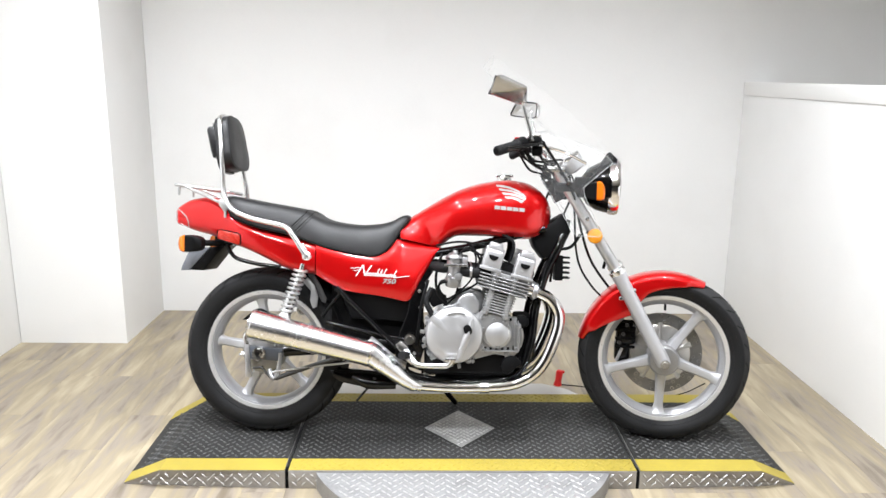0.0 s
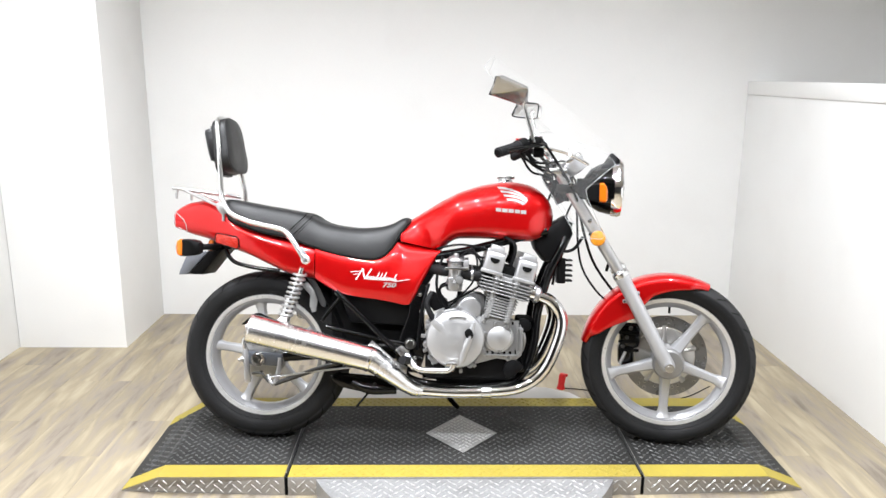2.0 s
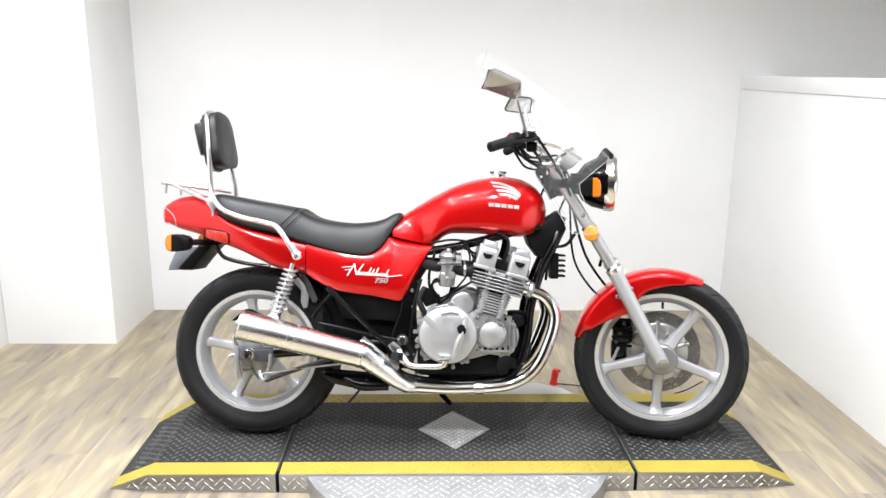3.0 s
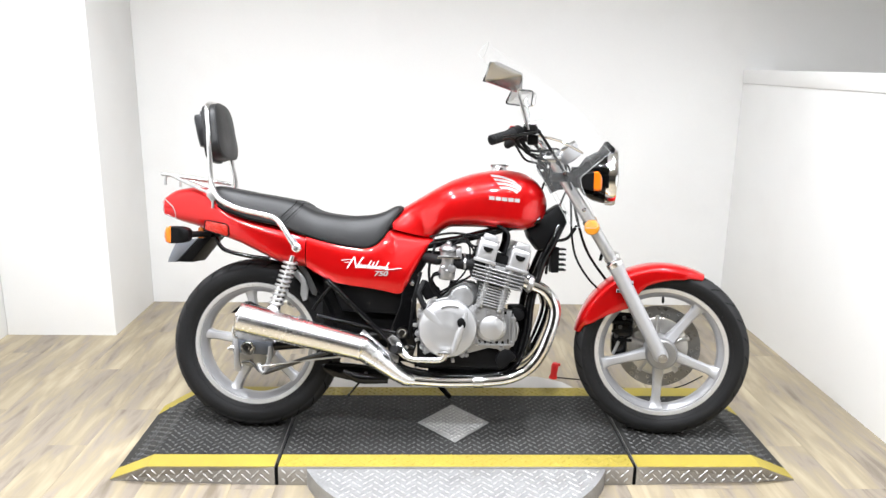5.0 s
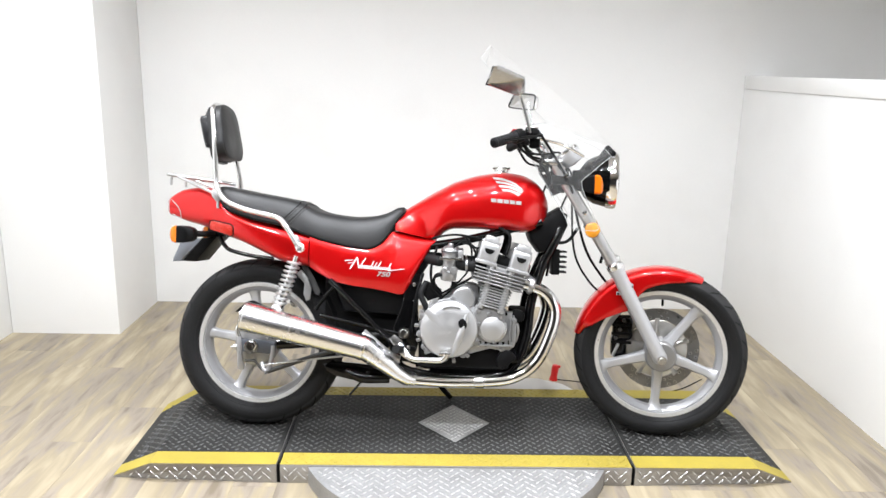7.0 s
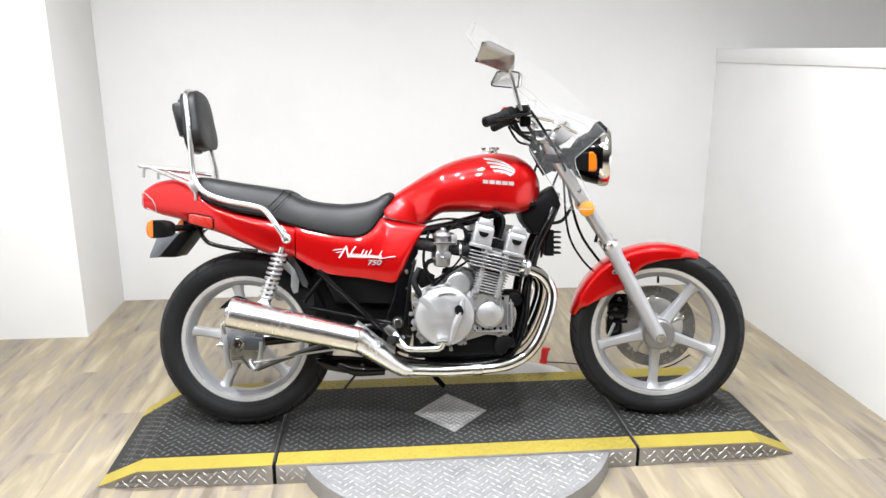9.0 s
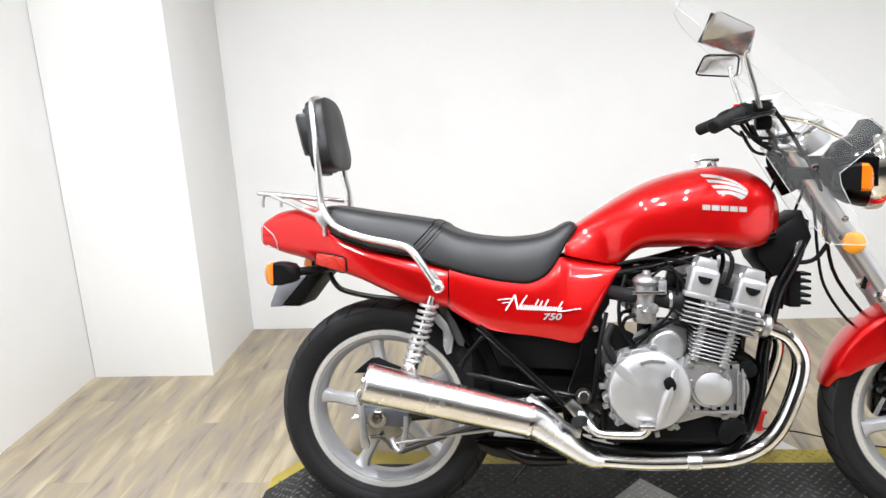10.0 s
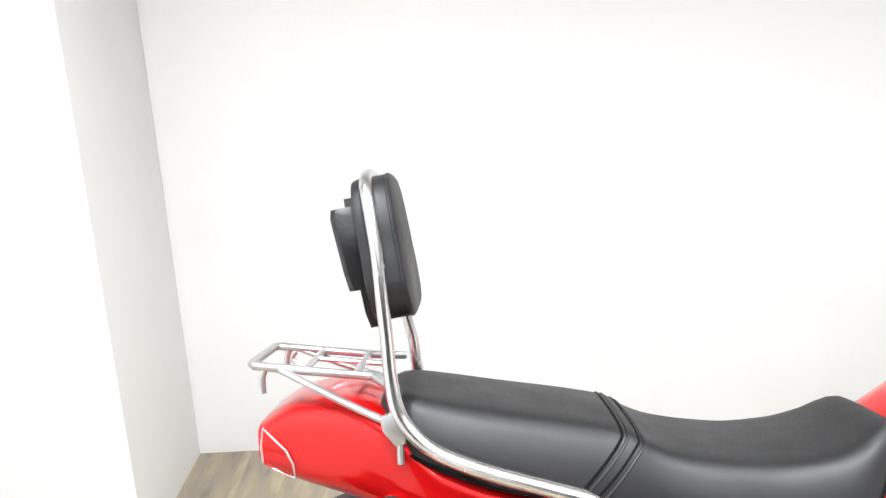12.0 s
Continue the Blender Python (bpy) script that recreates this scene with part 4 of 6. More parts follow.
for dz in (0.11, 0.075, 0.04):
    lathe("caliper_bolt", [(0, -0.006), (0.007, -0.006), (0.008, 0.0), (0.008, 0.01)], (FW[0] - 0.16 + (dz - 0.04) * 0.4, 0.025, FW[1] + dz), (0, 1, 0), dark_steel, caliper, m=S, seg=10)
for k in range(4):
    box("caliper_rib", (FW[0] - 0.178, 0.028, FW[1] + 0.12 - k * 0.034), (FW[0] - 0.1, 0.034, FW[1] + 0.132 - k * 0.034), black_plastic, caliper, bevel=0.003, m=S)
tube("caliper_pin", [(FW[0] - 0.17, 0.022, FW[1] - 0.03), (FW[0] - 0.15, 0.022, FW[1] + 0.02)], 0.006, steel, caliper, straight=True, seg=8, m=S)
plate("caliper_bridge", [(FW[0] - 0.1, FW[1] + 0.06), (FW[0] - 0.045, FW[1] + 0.085), (FW[0] - 0.03, FW[1] + 0.06), (FW[0] - 0.06, FW[1] + 0.02), (FW[0] - 0.1, FW[1] + 0.01)], 0.074, 0.082, silver_paint, caliper, bevel=0.003, m=S)
tube("valve_stem", [(FW[0] + 0.004, 0, FW[1] + 0.216), (FW[0] + 0.004, 0, FW[1] + 0.18)], 0.0045, black_plastic, front_wheel, m=S, straight=True, seg=8)

# fork
F0, F1, F2 = Vector((0.763, 0, 0.32)), Vector((0.589, 0, 0.647)), Vector((0.345, 0, 1.04))
for y in (-0.098, 0.098):
    off = Vector((0, y, 0))
    leg = tube("fork_leg", [F0 + off + Vector((0.006, 0, -0.012)), F0 + off, F0.lerp(F1, 0.2) + off, F0.lerp(F1, 0.9) + off, F1 + off], [0.024, 0.027, 0.025, 0.026, 0.030], silver_paint, bike, "silver painted lower fork leg", 20, straight=True, m=S)
    tube("fork_tube", [F1 + off, F2 + off], 0.0205, fork_silver, bike, "chrome upper fork tube", 20, straight=True, m=S)
    d = (F1 - F0).normalized()
    lathe("dust_seal", [(0.0, -0.006), (0.029, -0.006), (0.031, 0.0), (0.031, 0.012), (0.024, 0.02), (0.021, 0.022)], F1 + off, d, dull_chrome, leg, m=S, seg=24)
    s = math.copysign(1, y)
    lathe("axle_cap", [(0, 0.012), (0.009, 0.012), (0.01, 0.009), (0.016, 0.009), (0.017, 0.0), (0.017, -0.02)], F0 + Vector((0.004, s * 0.122, -0.002)), (0, s, 0), dull_chrome, leg, m=S, seg=20)
    bm = bmesh.new()
    add_box(bm, 0.596, 0.622, y - 0.004, y + 0.004, 0.547, 0.56, 0.003, None, 2)
    add_box(bm, 0.63, 0.656, y - 0.004, y + 0.006, 0.568, 0.592, 0.004, None, 2)
    part("fender_bracket", bm, silver_paint, leg, m=S)
    for x, z in ((0.602, 0.5535), (0.65, 0.58)):
        lathe("bracket_bolt", [(0, 0.005), (0.004, 0.005), (0.005, 0.003), (0.005, -0.004)], (x, y + s * 0.006, z), (0, s, 0), dark_steel, leg, seg=8, m=S)
for z0, z1, wid in ((0.945, 0.98, 0.024), (1.015, 1.04, 0.022)):
    bm = bmesh.new()
    t = (z0 - F0.z) / (F2.z - F0.z)
    cx = F0.x + (F2.x - F0.x) * t
    add_box(bm, cx - 0.055, cx + 0.028, -0.125, 0.125, z0, z1, 0.012, None, 2)
    part("triple_clamp", bm, black_paint if z0 < 1 else dull_chrome, bike, m=S)

# front fender
rings = []
for deg in np.linspace(64, 168, 53):
    a = radians(float(deg))
    rc = 0.329 + 0.004 * math.sin((deg - 64) / 104 * math.pi)
    drop = float(np.interp(deg, [64, 70, 80, 92, 104, 113, 121, 128, 140, 150, 158, 165, 168], [0.008, 0.026, 0.04, 0.054, 0.066, 0.088, 0.112, 0.116, 0.096, 0.07, 0.046, 0.02, 0.006]))
    wid = 0.07 * min(1.0, 0.55 + 0.45 * min((deg - 62) / 14, (170 - deg) / 12))
    ring = []
    outer = []
    for t in np.linspace(-1, 1, 25):
        b = t * math.pi / 2
        y = wid * power(math.sin(b), 0.75)
        r = rc - 0.034 * (1 - power(abs(math.cos(b)), 0.75)) * (wid / 0.07)
        if abs(t) > 0.999:
            r = rc - 0.034 * wid / 0.07
        outer.append((y, r))
    s0 = [(-wid, outer[0][1] - max(0, drop - 0.03) * f) for f in (1.0, 0.66, 0.33)]
    s1 = [(wid, outer[0][1] - max(0, drop - 0.03) * f) for f in (0.33, 0.66, 1.0)]
    line = s0 + outer + s1
    inner = [(y * 0.955, r - 0.0035) for y, r in line][::-1]
    rings.append([(FW[0] + r * math.cos(a), y, FW[1] + r * math.sin(a)) for y, r in line + inner])
loft("front_fender", rings, red_paint, bike, "glossy red front fender", m=S, sharp=50)

# headlight, signals and reflectors
HL = Vector((0.539, 0, 0.964))
HA = Vector((1, 0, -0.03)).normalized()
bucket = lathe("headlight", [(0.0, -0.098), (0.035, -0.094), (0.07, -0.07), (0.09, -0.035), (0.098, 0.0), (0.099, 0.012), (0.094, 0.014)], HL, HA, black_paint, bike, "black round headlight shell", 48, m=S)
lathe("headlight_rim", [(0.092, 0.008), (0.103, 0.008), (0.106, 0.018), (0.106, 0.036), (0.102, 0.046), (0.094, 0.048), (0.09, 0.04)], HL, HA, chrome, bucket, "chrome headlight rim", 56, m=S)
lathe("reflector", [(0.0, -0.05), (0.04, -0.04), (0.075, -0.005), (0.088, 0.03)], HL, HA, chrome, bucket, seg=40, m=S)
lathe("headlight_glass", [(0.0, 0.056), (0.04, 0.054), (0.075, 0.048), (0.092, 0.04), (0.092, 0.037), (0.075, 0.044), (0.04, 0.05), (0.0, 0.052)], HL, HA, glass, bucket, "clear headlight glass", 48, m=S)
for y in (-1, 1):
    box("headlight_ear", (0.42, y * 0.108 - 0.004, 0.925), (0.555, y * 0.108 + 0.004, 1.0), black_paint, bucket, bevel=0.004, m=S)
for y in (-1, 1):
    shell = lambda x, hy, hz, drop=0.0: [(x, y * 0.152 + hy * p, 0.952 - drop + hz * q) for p, q in ((-1, -0.82), (-1, 0.82), (-0.84, 1), (0.84, 1), (1, 0.82), (1, -0.82), (0.84, -1), (-0.84, -1))]
    sig = loft("front_signal", [shell(0.441, 0.009, 0.01), shell(0.448, 0.016, 0.018), shell(0.474, 0.027, 0.03), shell(0.5, 0.03, 0.034)], black_plastic, bike, "black wedge-shaped front turn signal body", m=S, sharp=35)
    loft("signal_lens", [shell(0.5, 0.029, 0.033), shell(0.514, 0.03, 0.034), shell(0.524, 0.027, 0.028, 0.005), shell(0.529, 0.02, 0.016, 0.009)], amber_lens, sig, "amber signal lens", m=S, sharp=35)
    tube("signal_stalk", [(0.475, y * 0.13, 0.952), (0.472, y * 0.085, 0.95)], 0.011, black_plastic, sig, m=S, straight=True)
    ref = lathe("fork_reflector", [(0.0, 0.009), (0.02, 0.008), (0.026, 0.004), (0.028, -0.003), (0.028, -0.008)], (0.5, y * 0.128, 0.785), (0, y, 0), reflector_amber, bike, "round amber fork reflector", 28, m=S)
    box("reflector_bracket", (0.488, min(y * 0.1, y * 0.12), 0.778), (0.512, max(y * 0.1, y * 0.12), 0.792), black_plastic, ref, m=S)


# ---- motorcycle: engine, exhaust, frame ----
# block and pan are black: the shade low on the engine put into colour
engine = box("engine", (-0.14, -0.13, 0.25), (0.2, 0.15, 0.455), black_plastic, bike, "silver air-cooled four-cylinder engine, its inner block black for shade", 0.02, seg=3)
box("oil_pan", (-0.1, -0.1, 0.205), (0.17, 0.1, 0.275), black_plastic, engine, bevel=0.015)
CA = radians(-14.5)
CM = Matrix.Translation((0.11, 0, 0.45)) @ Matrix.Rotation(-CA, 4, "Y")
# cylinder with fins
fin_alloy = material("fin_alloy", (0.3, 0.3, 0.3), 0.4, 0.8, 0.15, 14, 0.2, 120)
# core darker than the fins, painting the shade between them
box("cylinder_core", (-0.05, -0.165, -0.01), (0.046, 0.165, 0.195), dark_steel, engine, m=CM, bevel=0.006)
for k in range(8):
    z, lean = 0.038 + k * 0.0098, 0.0012 * k
    box("cylinder_fin", (-0.05 - lean, -0.188, z), (0.05 + lean, 0.188, z + 0.0042), fin_alloy, engine, bevel=0.0014, m=CM, seg=1)
for k in range(5):
    z = 0.12 + k * 0.0118
    box("head_fin", (-0.094, -0.196, z), (0.094, 0.196, z + 0.0046), fin_alloy, engine, bevel=0.0014, m=CM, seg=1)
box("head_core", (-0.082, -0.17, 0.116), (0.084, 0.17, 0.186), cast_aluminium, engine, m=CM, bevel=0.006)
for x in (-0.036, 0.036):
    for y in (-0.176, 0.176):
        tube("stud_boss", [(x, y, 0.028), (x, y, 0.19)], 0.0115, cast_aluminium, engine, m=CM, straight=True, seg=10)
for x in (-0.062, 0.056):
    cam_box = box("cam_cover", (x - 0.036, -0.185, 0.188), (x + 0.036, 0.185, 0.262), polished_cover, engine, "polished cam cover", 0.013, CM, 3)
    plate("cover_crown", [(x - 0.031, 0.252), (x + 0.031, 0.252), (x + 0.023, 0.287), (x - 0.023, 0.287)], -0.172, 0.172, polished_cover, cam_box, bevel=0.006, m=CM)
    for y in (-1, 1):
        plate("half_plug", [(x - 0.018 * math.cos(a), 0.24 - 0.018 * math.sin(a)) for a in np.linspace(0, math.pi, 13)], y * 0.18, y * 0.1885, gap_black, cam_box, "black half-round rubber plug", 0.001, CM)
        box("cover_flange", (x - 0.04, min(y * 0.15, y * 0.19), 0.183), (x + 0.04, max(y * 0.15, y * 0.19), 0.195), polished_cover, cam_box, bevel=0.002, m=CM)
        for dx in (-0.027, 0.027):
            lathe("cover_bolt", [(0, 0.007), (0.007, 0.007), (0.008, 0.005), (0.008, -0.004)], (x + dx, y * 0.150, 0.262), (0, 0, 1), steel, cam_box, m=CM, seg=8)
box("cylinder_base", (-0.054, -0.174, -0.045), (0.056, 0.174, 0.036), cast_aluminium, engine, m=CM, bevel=0.006)
for x in (-0.052, 0.0, 0.052):
    lathe("base_nut", [(0, 0.006), (0.007, 0.006), (0.008, 0.003), (0.008, -0.004)], (x * 0.8, -0.175, 0.014), (0, -1, 0), steel, engine, m=CM, seg=6)
# black block painting the shaded gap between the cam covers
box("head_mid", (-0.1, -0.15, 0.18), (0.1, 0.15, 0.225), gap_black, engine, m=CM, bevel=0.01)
for y in (-0.15, -0.05, 0.05, 0.15):
    tube("plug_lead", [(0.0, y, 0.23), (0.002, y, 0.28), (-0.01, y * 0.95, 0.31), (-0.05, y * 0.8, 0.325)], 0.006, black_plastic, engine, m=CM, seg=8)

# right-hand covers
CC = (-0.029, 0, 0.406)
cover_pts = [(0.104, -0.14), (0.104, -0.178), (0.102, -0.186), (0.097, -0.1905), (0.06, -0.1945), (0.0, -0.197)]
clutch = lathe("clutch_cover", [(r, -y) for r, y in cover_pts], CC, (0, -1, 0), polished_cover, engine, "large round polished clutch cover", 64)
for k in range(10):
    a = radians(36 * k + 12)
    if 20 < 36 * k + 12 < 60:
        continue
    lathe("cover_bolt", [(0, 0.006), (0.006, 0.006), (0.0075, 0.004), (0.0075, -0.01)], (CC[0] + 0.108 * math.cos(a), -0.172, CC[2] + 0.108 * math.sin(a)), (0, -1, 0), steel, clutch, seg=8)
    lathe("bolt_boss", [(0.012, 0.0), (0.013, -0.03)], (CC[0] + 0.107 * math.cos(a), -0.172, CC[2] + 0.107 * math.sin(a)), (0, -1, 0), polished_cover, clutch, seg=12)
# slanted rib, dark plate painting the oil-filler recess's shade, and raised rib of the cover
loft("cover_crease", [[(CC[0] + x + w * math.cos(a), -y - d * math.sin(a), CC[2] + z + w * math.cos(a)) for a in np.linspace(0, math.pi, 9)] for x, z, y, w, d in ((-0.082, 0.066, 0.1905, 0.008, 0.0015), (-0.05, 0.038, 0.193, 0.011, 0.002), (0.005, -0.012, 0.195, 0.012, 0.0022))], polished_cover, clutch)
loft("cover_swell", [[(CC[0] + x + w * math.cos(a) * 0.8, -0.19 - d * max(0, math.sin(a)), CC[2] + z + w * math.cos(a) * 0.45) for a in np.linspace(0, math.pi, 9)] for x, z, w, d in ((0.062, 0.058, 0.012, 0.005), (0.054, 0.02, 0.019, 0.011), (0.046, 0.0, 0.022, 0.014), (0.034, -0.045, 0.022, 0.014), (0.022, -0.088, 0.014, 0.006))], polished_cover, clutch, caps=True)
plate("filler_shade", [(CC[0] + 0.033, CC[2] + 0.03), (CC[0] + 0.05, CC[2] + 0.042), (CC[0] + 0.064, CC[2] + 0.024), (CC[0] + 0.06, CC[2] + 0.006), (CC[0] + 0.04, CC[2] + 0.008)], -0.19, -0.2015, black_plastic, clutch, "dark plate for the shade in the oil filler recess", 0.002, curve=2)
# plain bars where a name is cast into the cover
for k in range(5):
    a = radians(110 - k * 9)
    box("cast_bar", (-0.006, -0.1975, -0.003), (0.006, -0.194, 0.003), cast_aluminium, clutch, m=Matrix.Translation((CC[0] + 0.082 * math.cos(a) + 0.01, 0, CC[2] + 0.082 * math.sin(a))) @ Matrix.Rotation(-(a - math.pi / 2), 4, "Y"), bevel=0.0008)
pulse = lathe("pulse_cover", [(0.055, 0.14), (0.055, 0.156), (0.052, 0.162), (0.046, 0.164), (0.044, 0.172), (0.04, 0.175), (0.0, 0.176)], (0.127, 0, 0.412), (0, -1, 0), polished_cover, engine, "round polished ignition cover", 48)
for a in (35, 155, 275):
    lathe("cover_bolt", [(0, 0.006), (0.006, 0.006), (0.0075, 0.004), (0.0075, -0.02)], (0.127 + 0.047 * math.cos(radians(a)), -0.166, 0.412 + 0.047 * math.sin(radians(a))), (0, -1, 0), steel, pulse, seg=8)
plate("crankcase_side", [(-0.12, 0.32), (0.0, 0.3), (0.12, 0.335), (0.19, 0.325), (0.215, 0.36), (0.215, 0.43), (0.2, 0.472), (0.08, 0.472), (0.02, 0.53), (-0.10, 0.5), (-0.14, 0.42)], -0.12, -0.152, cast_aluminium, engine, "cast crankcase half with ribs", 0.006)
for x in (0.192, 0.204):
    box("case_rib", (x - 0.002, -0.166, 0.345), (x + 0.002, -0.156, 0.46), cast_aluminium, engine, bevel=0.001)
box("case_rib_low", (0.08, -0.165, 0.345), (0.2, -0.15, 0.352), cast_aluminium, engine, bevel=0.002)
plate("starter_cover", [(-0.025, 0.505), (-0.018, 0.54), (0.005, 0.556), (0.034, 0.56), (0.052, 0.545), (0.066, 0.52), (0.058, 0.488), (0.03, 0.478), (0.0, 0.482)], -0.1, -0.158, polished_cover, engine, "polished starter cover", 0.01, curve=2, seg=3)
plate("upper_case", [(-0.09, 0.49), (0.08, 0.49), (0.075, 0.56), (0.02, 0.575), (-0.04, 0.54)], -0.05, -0.125, cast_aluminium, engine, bevel=0.006)

# carburettors with rubber boots
for y in (-0.15, -0.05, 0.05, 0.15):
    carb = lathe("carburettor", [(0.0, 0.068), (0.009, 0.068), (0.011, 0.06), (0.022, 0.056), (0.03, 0.048), (0.034, 0.042), (0.034, 0.034), (0.029, 0.03), (0.028, 0.004), (0.024, -0.03), (0.03, -0.036), (0.031, -0.052), (0.026, -0.066), (0.012, -0.07), (0.0, -0.071)], (-0.034, y, 0.646), (0.06, 0, 1), cast_aluminium, bike, "cast aluminium carburettor", 20)
    tube("intake_boot", [(-0.012, y, 0.642), (0.0, y, 0.641), (0.02, y, 0.638), (0.1, y, 0.63)], [0.019, 0.0225, 0.0235, 0.0235], rubber, carb, straight=True, seg=14)
    tube("air_boot", [(-0.055, y, 0.648), (-0.07, y, 0.648), (-0.085, y * 0.9, 0.65), (-0.105, y * 0.72, 0.652), (-0.15, y * 0.45, 0.655)], [0.017, 0.0195, 0.0195, 0.0195, 0.0195], rubber, carb, straight=True, seg=14)
    lathe("boot_clamp", [(0.0238, -0.004), (0.0252, 0), (0.0238, 0.004)], (0.028, y, 0.637), (1, 0, 0), steel, carb, seg=16)
    box("float_bowl", (-0.06, y - 0.022, 0.578), (-0.008, y + 0.022, 0.604), cast_aluminium, carb, bevel=0.008)
    lathe("cap_ring", [(0.0335, 0.034), (0.0352, 0.037), (0.0335, 0.04)], (-0.034, y, 0.646), (0.06, 0, 1), dark_steel, carb, seg=20)
    box("linkage", (-0.004, y - 0.03, 0.655), (0.016, y - 0.022, 0.69), steel, carb, bevel=0.002)
    for dx in (-0.022, 0.022):
        lathe("carb_screw", [(0, 0.004), (0.005, 0.004), (0.005, -0.004)], (-0.033 + dx * 0.9, y - 0.016, 0.694), (0, 0, 1), steel, carb, seg=8)
plate("air_box", [(-0.42, 0.45), (-0.19, 0.44), (-0.175, 0.53), (-0.12, 0.62), (-0.11, 0.72), (-0.42, 0.72), (-0.47, 0.58)], -0.108, 0.108, black_plastic, bike, "black plastic air box and side panel", 0.012)

# added black block: stands in for the shaded space inside the frame
box("rear_filler", (-0.5, -0.07, 0.31), (-0.18, 0.07, 0.58), gap_black, bike, "black filler block for the dark space ahead of the rear wheel", 0.02)

# exhaust
PIPE = [(0.235, 0.575), (0.275, 0.562), (0.318, 0.54), (0.348, 0.495), (0.350, 0.445), (0.328, 0.37), (0.296, 0.30), (0.25, 0.252), (0.18, 0.222), (0.08, 0.212), (-0.04, 0.208), (-0.16, 0.213)]
for k, (y0, y1, dx, dz) in enumerate(((-0.15, -0.15, 0.0, 0.0), (-0.05, -0.11, 0.012, -0.003), (0.05, 0.11, 0.012, -0.003), (0.15, 0.15, 0.0, 0.0))):
    pts = []
    for i, (x, z) in enumerate(PIPE):
        t = i / (len(PIPE) - 1)
        y = y0 + (y1 - y0) * min(1, t * 2)
        pts.append((x + dx * min(1, i / 3) * (1 if i < 8 else 0), y, z + dz * (i > 6)))
    pipe = tube("exhaust_pipe", pts, 0.0195, chrome, bike, "chrome exhaust header pipe", 20, 4)
    lathe("pipe_flange", [(0.02, -0.008), (0.03, -0.007), (0.031, 0.004), (0.022, 0.012)], (0.262, y0, 0.568), (0.95, 0, -0.3), steel, pipe, seg=24)
    lathe("pipe_clamp", [(0.0205, -0.018), (0.0225, -0.016), (0.0225, 0.016), (0.0205, 0.018)], (0.085, y1, 0.2125 + dz), (1, 0, 0.03), dull_chrome, pipe, seg=24)
ME, MT = Vector((-0.748, -0.27, 0.443)), Vector((-0.335, -0.213, 0.336))
md = (ME - MT).normalized()
muffler = tube("muffler", [(-0.15, -0.152, 0.212), (-0.178, -0.16, 0.218), (-0.21, -0.175, 0.240), MT - md * 0.012, MT, MT + md * 0.01, MT.lerp(ME, 0.5), ME - md * 0.006, ME], [0.022, 0.025, 0.028, 0.044, 0.0455, 0.0445, 0.0485, 0.0525, 0.05], satin_chrome, bike, "long tapered chrome muffler", 40, straight=True)
lathe("muffler_end", [(0.049, -0.004), (0.05, 0.003), (0.043, 0.006), (0.04, -0.002), (0.02, -0.006), (0.019, 0.012), (0.016, 0.012), (0.015, -0.04)], ME, md, dull_chrome, muffler, "end cap with outlet", 40)
lathe("muffler_band", [(0.0445, -0.006), (0.047, -0.003), (0.047, 0.003), (0.0455, 0.006)], MT, md, chrome, muffler, seg=40)
plate("chain_guard_end", [(-0.813, 0.441), (-0.79, 0.462), (-0.762, 0.483), (-0.742, 0.484), (-0.712, 0.47), (-0.66, 0.45), (-0.64, 0.425), (-0.72, 0.425), (-0.75, 0.443)], -0.152, -0.14, black_plastic, bike, "black plastic guard end beside the rear wheel", bevel=0.003)
plate("muffler_bracket", [(-0.35, 0.37), (-0.33, 0.395), (-0.30, 0.37), (-0.24, 0.32), (-0.2, 0.3), (-0.205, 0.275), (-0.25, 0.29)], -0.168, -0.158, dull_chrome, muffler, bevel=0.002)

# frame
tubes = {
    "down_tube": ([(0.385, 0, 0.83), (0.36, 0, 0.745), (0.31, 0, 0.64), (0.268, 0, 0.5), (0.255, 0, 0.38), (0.215, 0, 0.27), (0.13, 0, 0.225), (-0.05, 0, 0.222), (-0.2, 0, 0.25), (-0.235, 0, 0.34)], 0.017, 0.115),
    "seat_rail": ([(0.30, 0, 0.8), (-0.1, 0, 0.70), (-0.5, 0, 0.70), (-0.85, 0, 0.76)], 0.014, 0.1),
    "rear_brace": ([(-0.47, 0, 0.567), (-0.438, 0, 0.537), (-0.35, 0, 0.4535), (-0.263, 0, 0.371), (-0.22, 0, 0.335)], 0.0115, 0.132),
    "rear_stay": ([(-0.2, 0, 0.376), (-0.298, 0, 0.392), (-0.4, 0, 0.414), (-0.505, 0, 0.436)], 0.0085, 0.126),
    "brace_link": ([(-0.44, 0, 0.548), (-0.461, 0, 0.535), (-0.508, 0, 0.477), (-0.52, 0, 0.455)], 0.0075, 0.128),
}
for name, (pts, r, y) in tubes.items():
    for s in (-1, 1):
        spread_y = [0.045 if (name == "down_tube" and i < 1) else 0.08 if (name == "down_tube" and i < 3) else y for i in range(len(pts))]
        tube(name, [(x, s * yy, z) for (x, _, z), yy in zip(pts, spread_y)], r, black_paint, bike, "black painted frame tube", 14)
tube("steering_head", [(0.372, 0, 0.912), (0.33, 0, 0.99)], 0.03, black_paint, bike, "black steering head", 20, straight=True)
plate("neck_cover", [(0.25, 0.77), (0.335, 0.835), (0.375, 0.86), (0.40, 0.79), (0.36, 0.70), (0.30, 0.685), (0.265, 0.73)], -0.085, 0.085, black_plastic, bike, "black plastic neck cover", 0.015)
